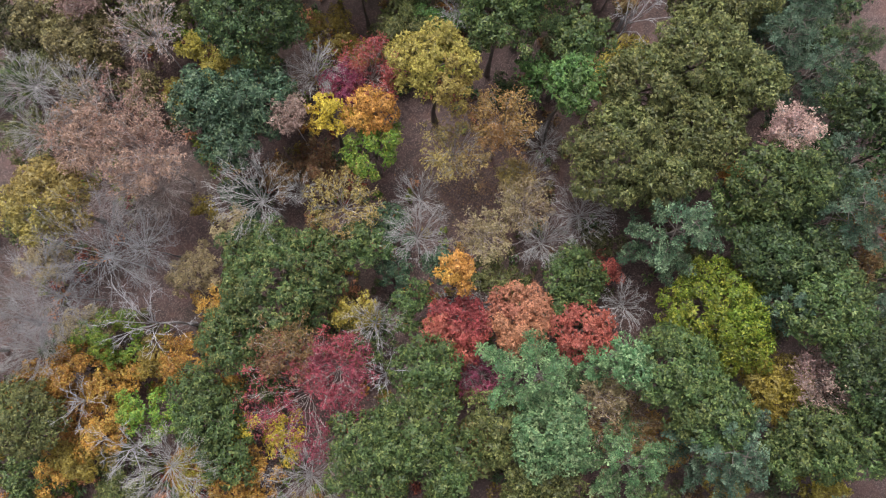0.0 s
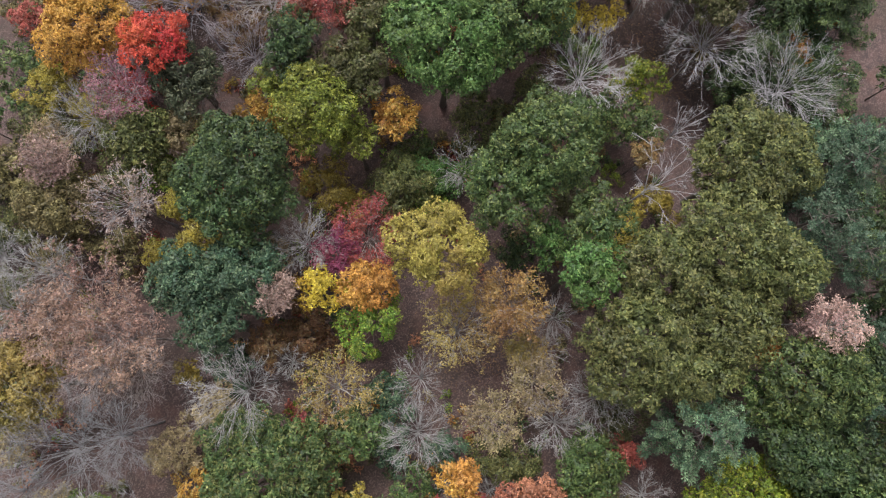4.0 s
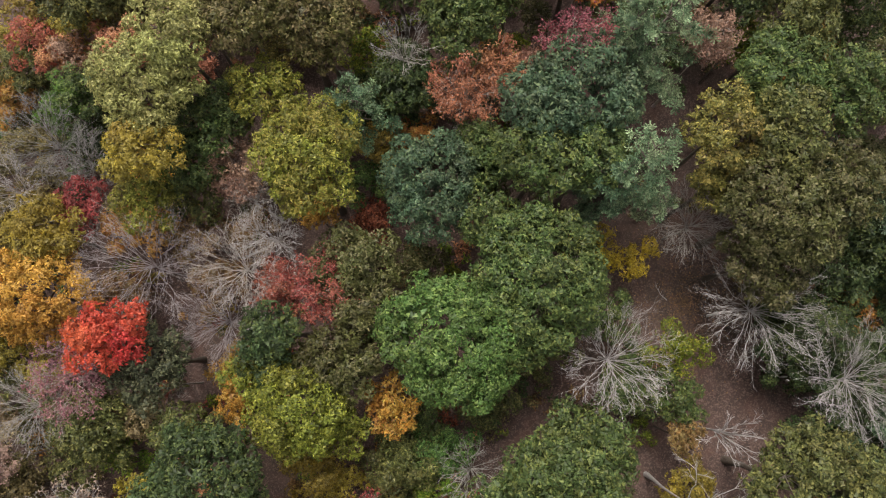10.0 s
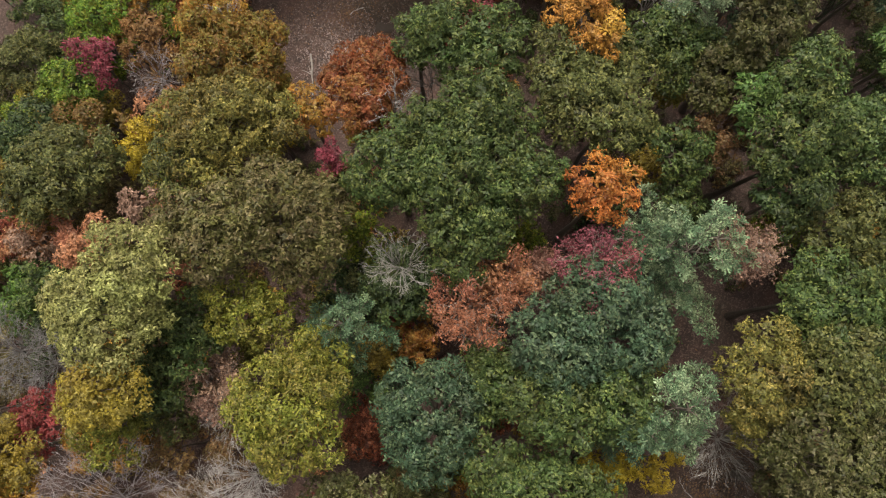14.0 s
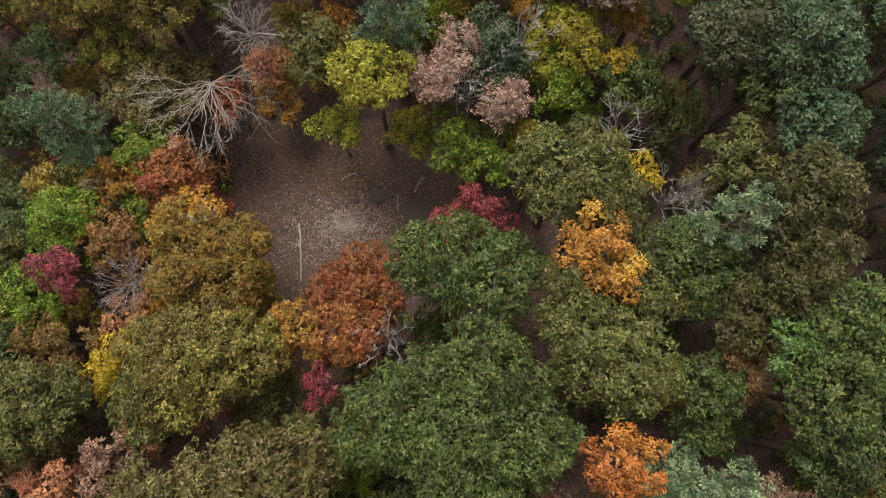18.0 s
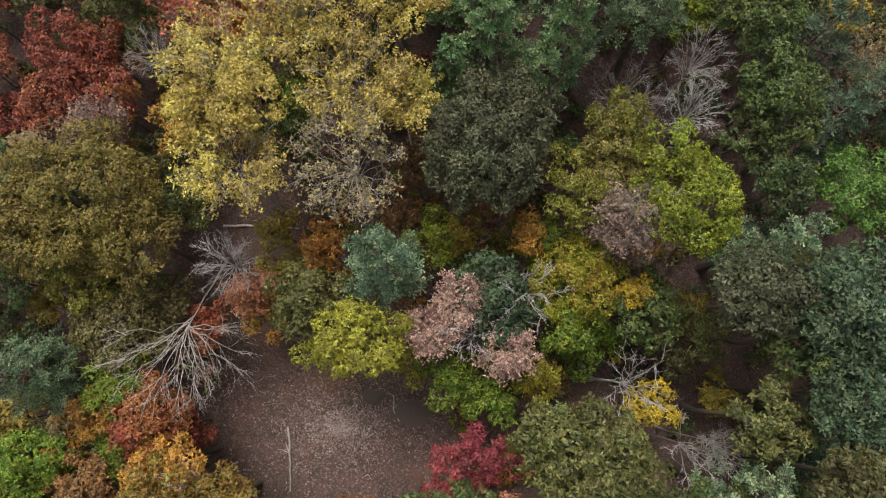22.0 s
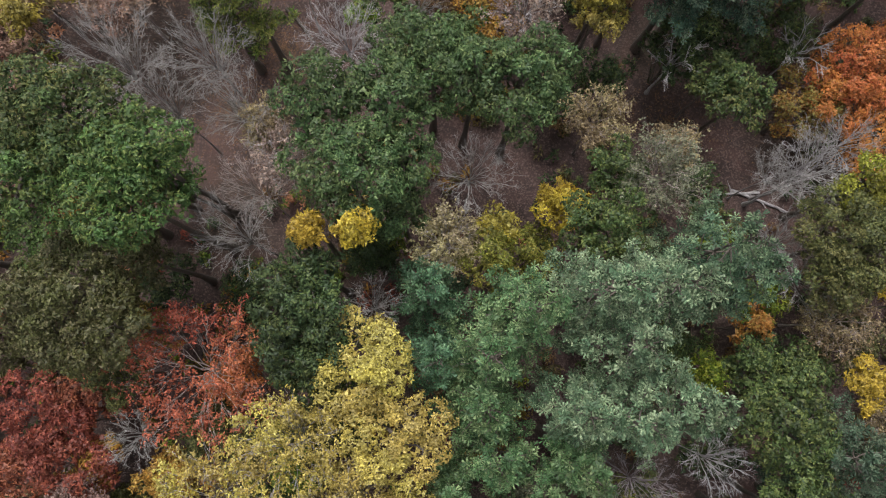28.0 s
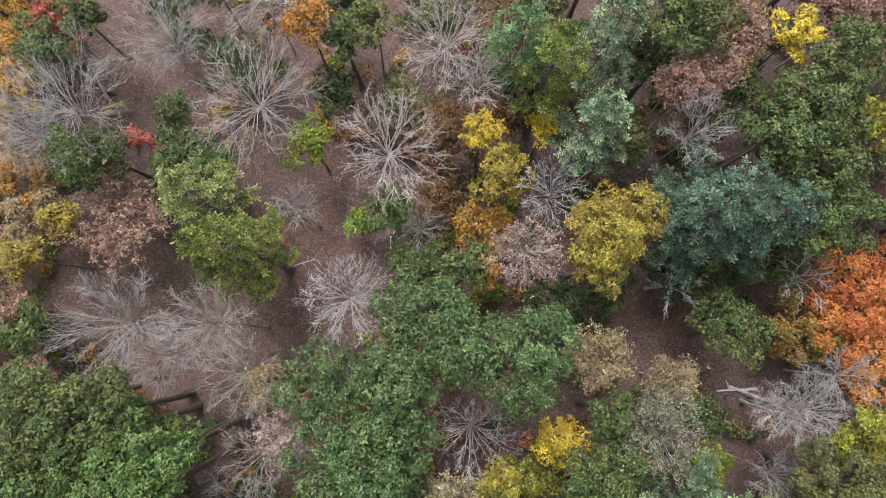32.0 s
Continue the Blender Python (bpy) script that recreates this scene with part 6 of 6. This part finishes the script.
def branch_on_ground(x, y, length, turn):
    ob = new("fallen_branch")
    ob.location, ob.rotation_euler = (x, y, ground_height(x, y)), (0, 0, turn)
    tagged(ob, "pale dry fallen branch on the clearing floor", "branch", "fallen branches")
    rng = np.random.default_rng(int(abs(x * 97 + y * 31)))
    p = bend(rng, np.array([-length / 2, 0, 0.05]), np.array([0, 0.25 * length, 0.12]), np.array([length / 2, 0, 0.06]), 6, 0.04)
    part("stick", quads("stick", *tube(p, np.linspace(0.04, 0.015, 6), 5), BARKS["white"], True), ob)
    for k in range(3):
        e = p[k + 2] + unit(np.array([0.6, rng.choice([-1, 1]) * 0.8, 0.1])) * length * 0.22
        part("side_shoot", quads("side_shoot", *sticks(p[k + 2:k + 3], e[None], 0.018, 0.008, 4), BARKS["white"], True), ob)


branch_on_ground(-2.87, 74.87, 2.2, 1.7)
branch_on_ground(-1.32, 76.31, 1.6, 0.9)
branch_on_ground(-6.55, 76.92, 1.8, 0.4)
branch_on_ground(18.48, 39.63, 1.7, 2.1)
branch_on_ground(25.23, 34.00, 2.0, 0.8)
branch_on_ground(-2.74, 120.65, 1.8, 1.2)
branch_on_ground(-8.87, 118.76, 2.0, 0.3)

# bare soil worn through the leaves in the clearing
rng = np.random.default_rng(5)
soil_mat, nt, bsdf = nodes_of("bare_soil")
soil_n = noisy(nt, 5.0, 5.0)
nt.links.new(mixed(nt, (0.098, 0.073, 0.066, 1), (0.066, 0.048, 0.043, 1), soil_n), bsdf.inputs["Base Color"])
bsdf.inputs["Roughness"].default_value = 0.95
for x, y, rx, ry in ((-1.73, 74.45, 1.7, 1.2), (-4.54, 75.69, 0.9, 0.7)):
    a = np.linspace(0, 2 * np.pi, 25)[:-1]
    rings = [np.stack([x + np.cos(a) * rx * f * (1 + 0.12 * np.sin(3 * a + x)), y + np.sin(a) * ry * f * (1 + 0.1 * np.cos(4 * a)), np.full(24, ground_height(x, y) + g)], axis=1) for f, g in ((1.0, -0.06), (0.8, 0.05), (0.45, 0.07), (0.02, 0.08))]
    i = np.arange(24)
    q = np.concatenate([np.stack([i, (i + 1) % 24, (i + 1) % 24 + 24, i + 24], axis=1) + 24 * k for k in range(3)])
    tagged(new("soil_patch", quads("soil_patch", np.concatenate(rings), q, soil_mat, True)), "low patch of bare brown soil in the clearing", "soil", kind="structure")

# fallen leaves: thick in the clearing, thinner elsewhere
LITTER = {"pale": leaf_material("litter_pale", (0.36, 0.29, 0.29), (0.23, 0.165, 0.155), 0.4), "tan": leaf_material("litter_tan", (0.13, 0.08, 0.052), (0.18, 0.10, 0.045), 0.4)}
for tone, x, y, rx, ry, n in (("pale", -6.94, 73.39, 6.6, 4.6, 5200), ("tan", -7.39, 76.72, 7.0, 5.0, 2400), ("tan", 20.33, 38.68, 7.5, 7.5, 3500), ("tan", -10.41, 120.29, 9.0, 7.0, 4500),
                              ("tan", -14.21, 115.82, 7.0, 9.0, 3000), ("tan", 4.87, 13.81, 7.0, 8.0, 3000), ("tan", 15.62, 115.21, 6.0, 5.0, 1500), ("tan", -5.80, 26.66, 3.5, 4.0, 900)):
    d, a = np.abs(rng.normal(0, 0.62, n)), rng.uniform(0, 2 * np.pi, n)
    px, py = x + np.cos(a) * d * rx, y + np.sin(a) * d * ry
    pz = 0.18 * np.sin(px * 0.21 + 1.3) * np.cos(py * 0.17) + 0.12 * np.sin(px * 0.07 - py * 0.11) + 0.03 + rise(py)
    v, q = rosettes(rng, np.stack([px, py, pz], axis=1), rng.normal(size=(n, 3)) * 0.2 + [0, 0, 1], 0.066, 2, 0.7, 0.1)
    tagged(new("leaf_litter", quads("leaf_litter", v, q, LITTER[tone])), "scattered dry fallen leaves on the forest floor", "leaves", kind="stuff")

# undergrowth knee-high between the trees, but for the clearings
CLEARINGS = ((-22.2, 10.1, 4.8), (4.9, 13.8, 5.4), (-1.0, 17.7, 3.2), (20.5, 1.4, 3.2), (18.1, 40.6, 5.2), (24.6, 32.2, 5.1), (-6.7, 26.2, 2.7), (19.4, 53.4, 3.1), (-7.4, 74.7, 8.0), (18.9, 79.2, 2.5), (-14.5, 86.1, 4.6), (-14.2, 113.9, 4.2), (-12.4, 121.3, 4.6), (4.8, 111.2, 2.3), (20.8, 111.9, 3.0), (-9.6, 120.3, 7.3), (-19.9, 118.4, 5.7), (15.6, 115.6, 4.2), (-19.2, 134.0, 4.7), (-4.7, 134.8, 2.4), (-22.5, 4.8, 2.1))
rng = np.random.default_rng(12)
m = 26000
ux, uy = rng.uniform(-35, 36, m), rng.uniform(-20, 138, m)
keep = np.ones(m, bool)
for x, y, r in SPREAD:
    keep &= (ux - x) ** 2 + (uy - y) ** 2 > (0.72 * r) ** 2
for x, y, r in CLEARINGS:
    keep &= (ux - x) ** 2 + (uy - y) ** 2 > (r * 1.05) ** 2
keep &= np.sin(ux * 0.9 + 1.7 * np.sin(uy * 0.6)) + np.cos(uy * 0.8 + 1.3 * np.sin(ux * 0.7)) > -0.9
ux, uy = ux[keep][:6000], uy[keep][:6000]
DEEP, MIXED = ("dgreen", "olivedark", "green", "brownolive", "rust"), ("olivedark", "dgreen", "rust", "gold", "darkred", "ygreen", "orange", "brownolive", "coral", "lime")
cell = (np.abs(np.floor(ux / 2.6) * 7 + np.floor(uy / 2.6) * 13 + rng.integers(0, 2, len(ux)))).astype(int)
pick = np.array([DEEP[c % len(DEEP)] if x > 6 else MIXED[c % len(MIXED)] for x, c in zip(ux, cell)])
for tone in sorted(set(DEEP + MIXED)):
    sel = np.flatnonzero(pick == tone)
    c = np.array([(ux[i], uy[i], ground_height(ux[i], uy[i]) + rng.uniform(0.1, 0.75)) for i in sel])
    v, q = clump_leaves(rng, c, rng.uniform(0.35, 0.65, len(c)), np.array([0.0, 55.0, -300.0]), 36, 0.23, 4)
    tagged(new("undergrowth", quads("undergrowth", v, q, LEAF[tone])), f"knee-high undergrowth of {TONES[tone][3]} leaves between the trees", "undergrowth", kind="stuff")
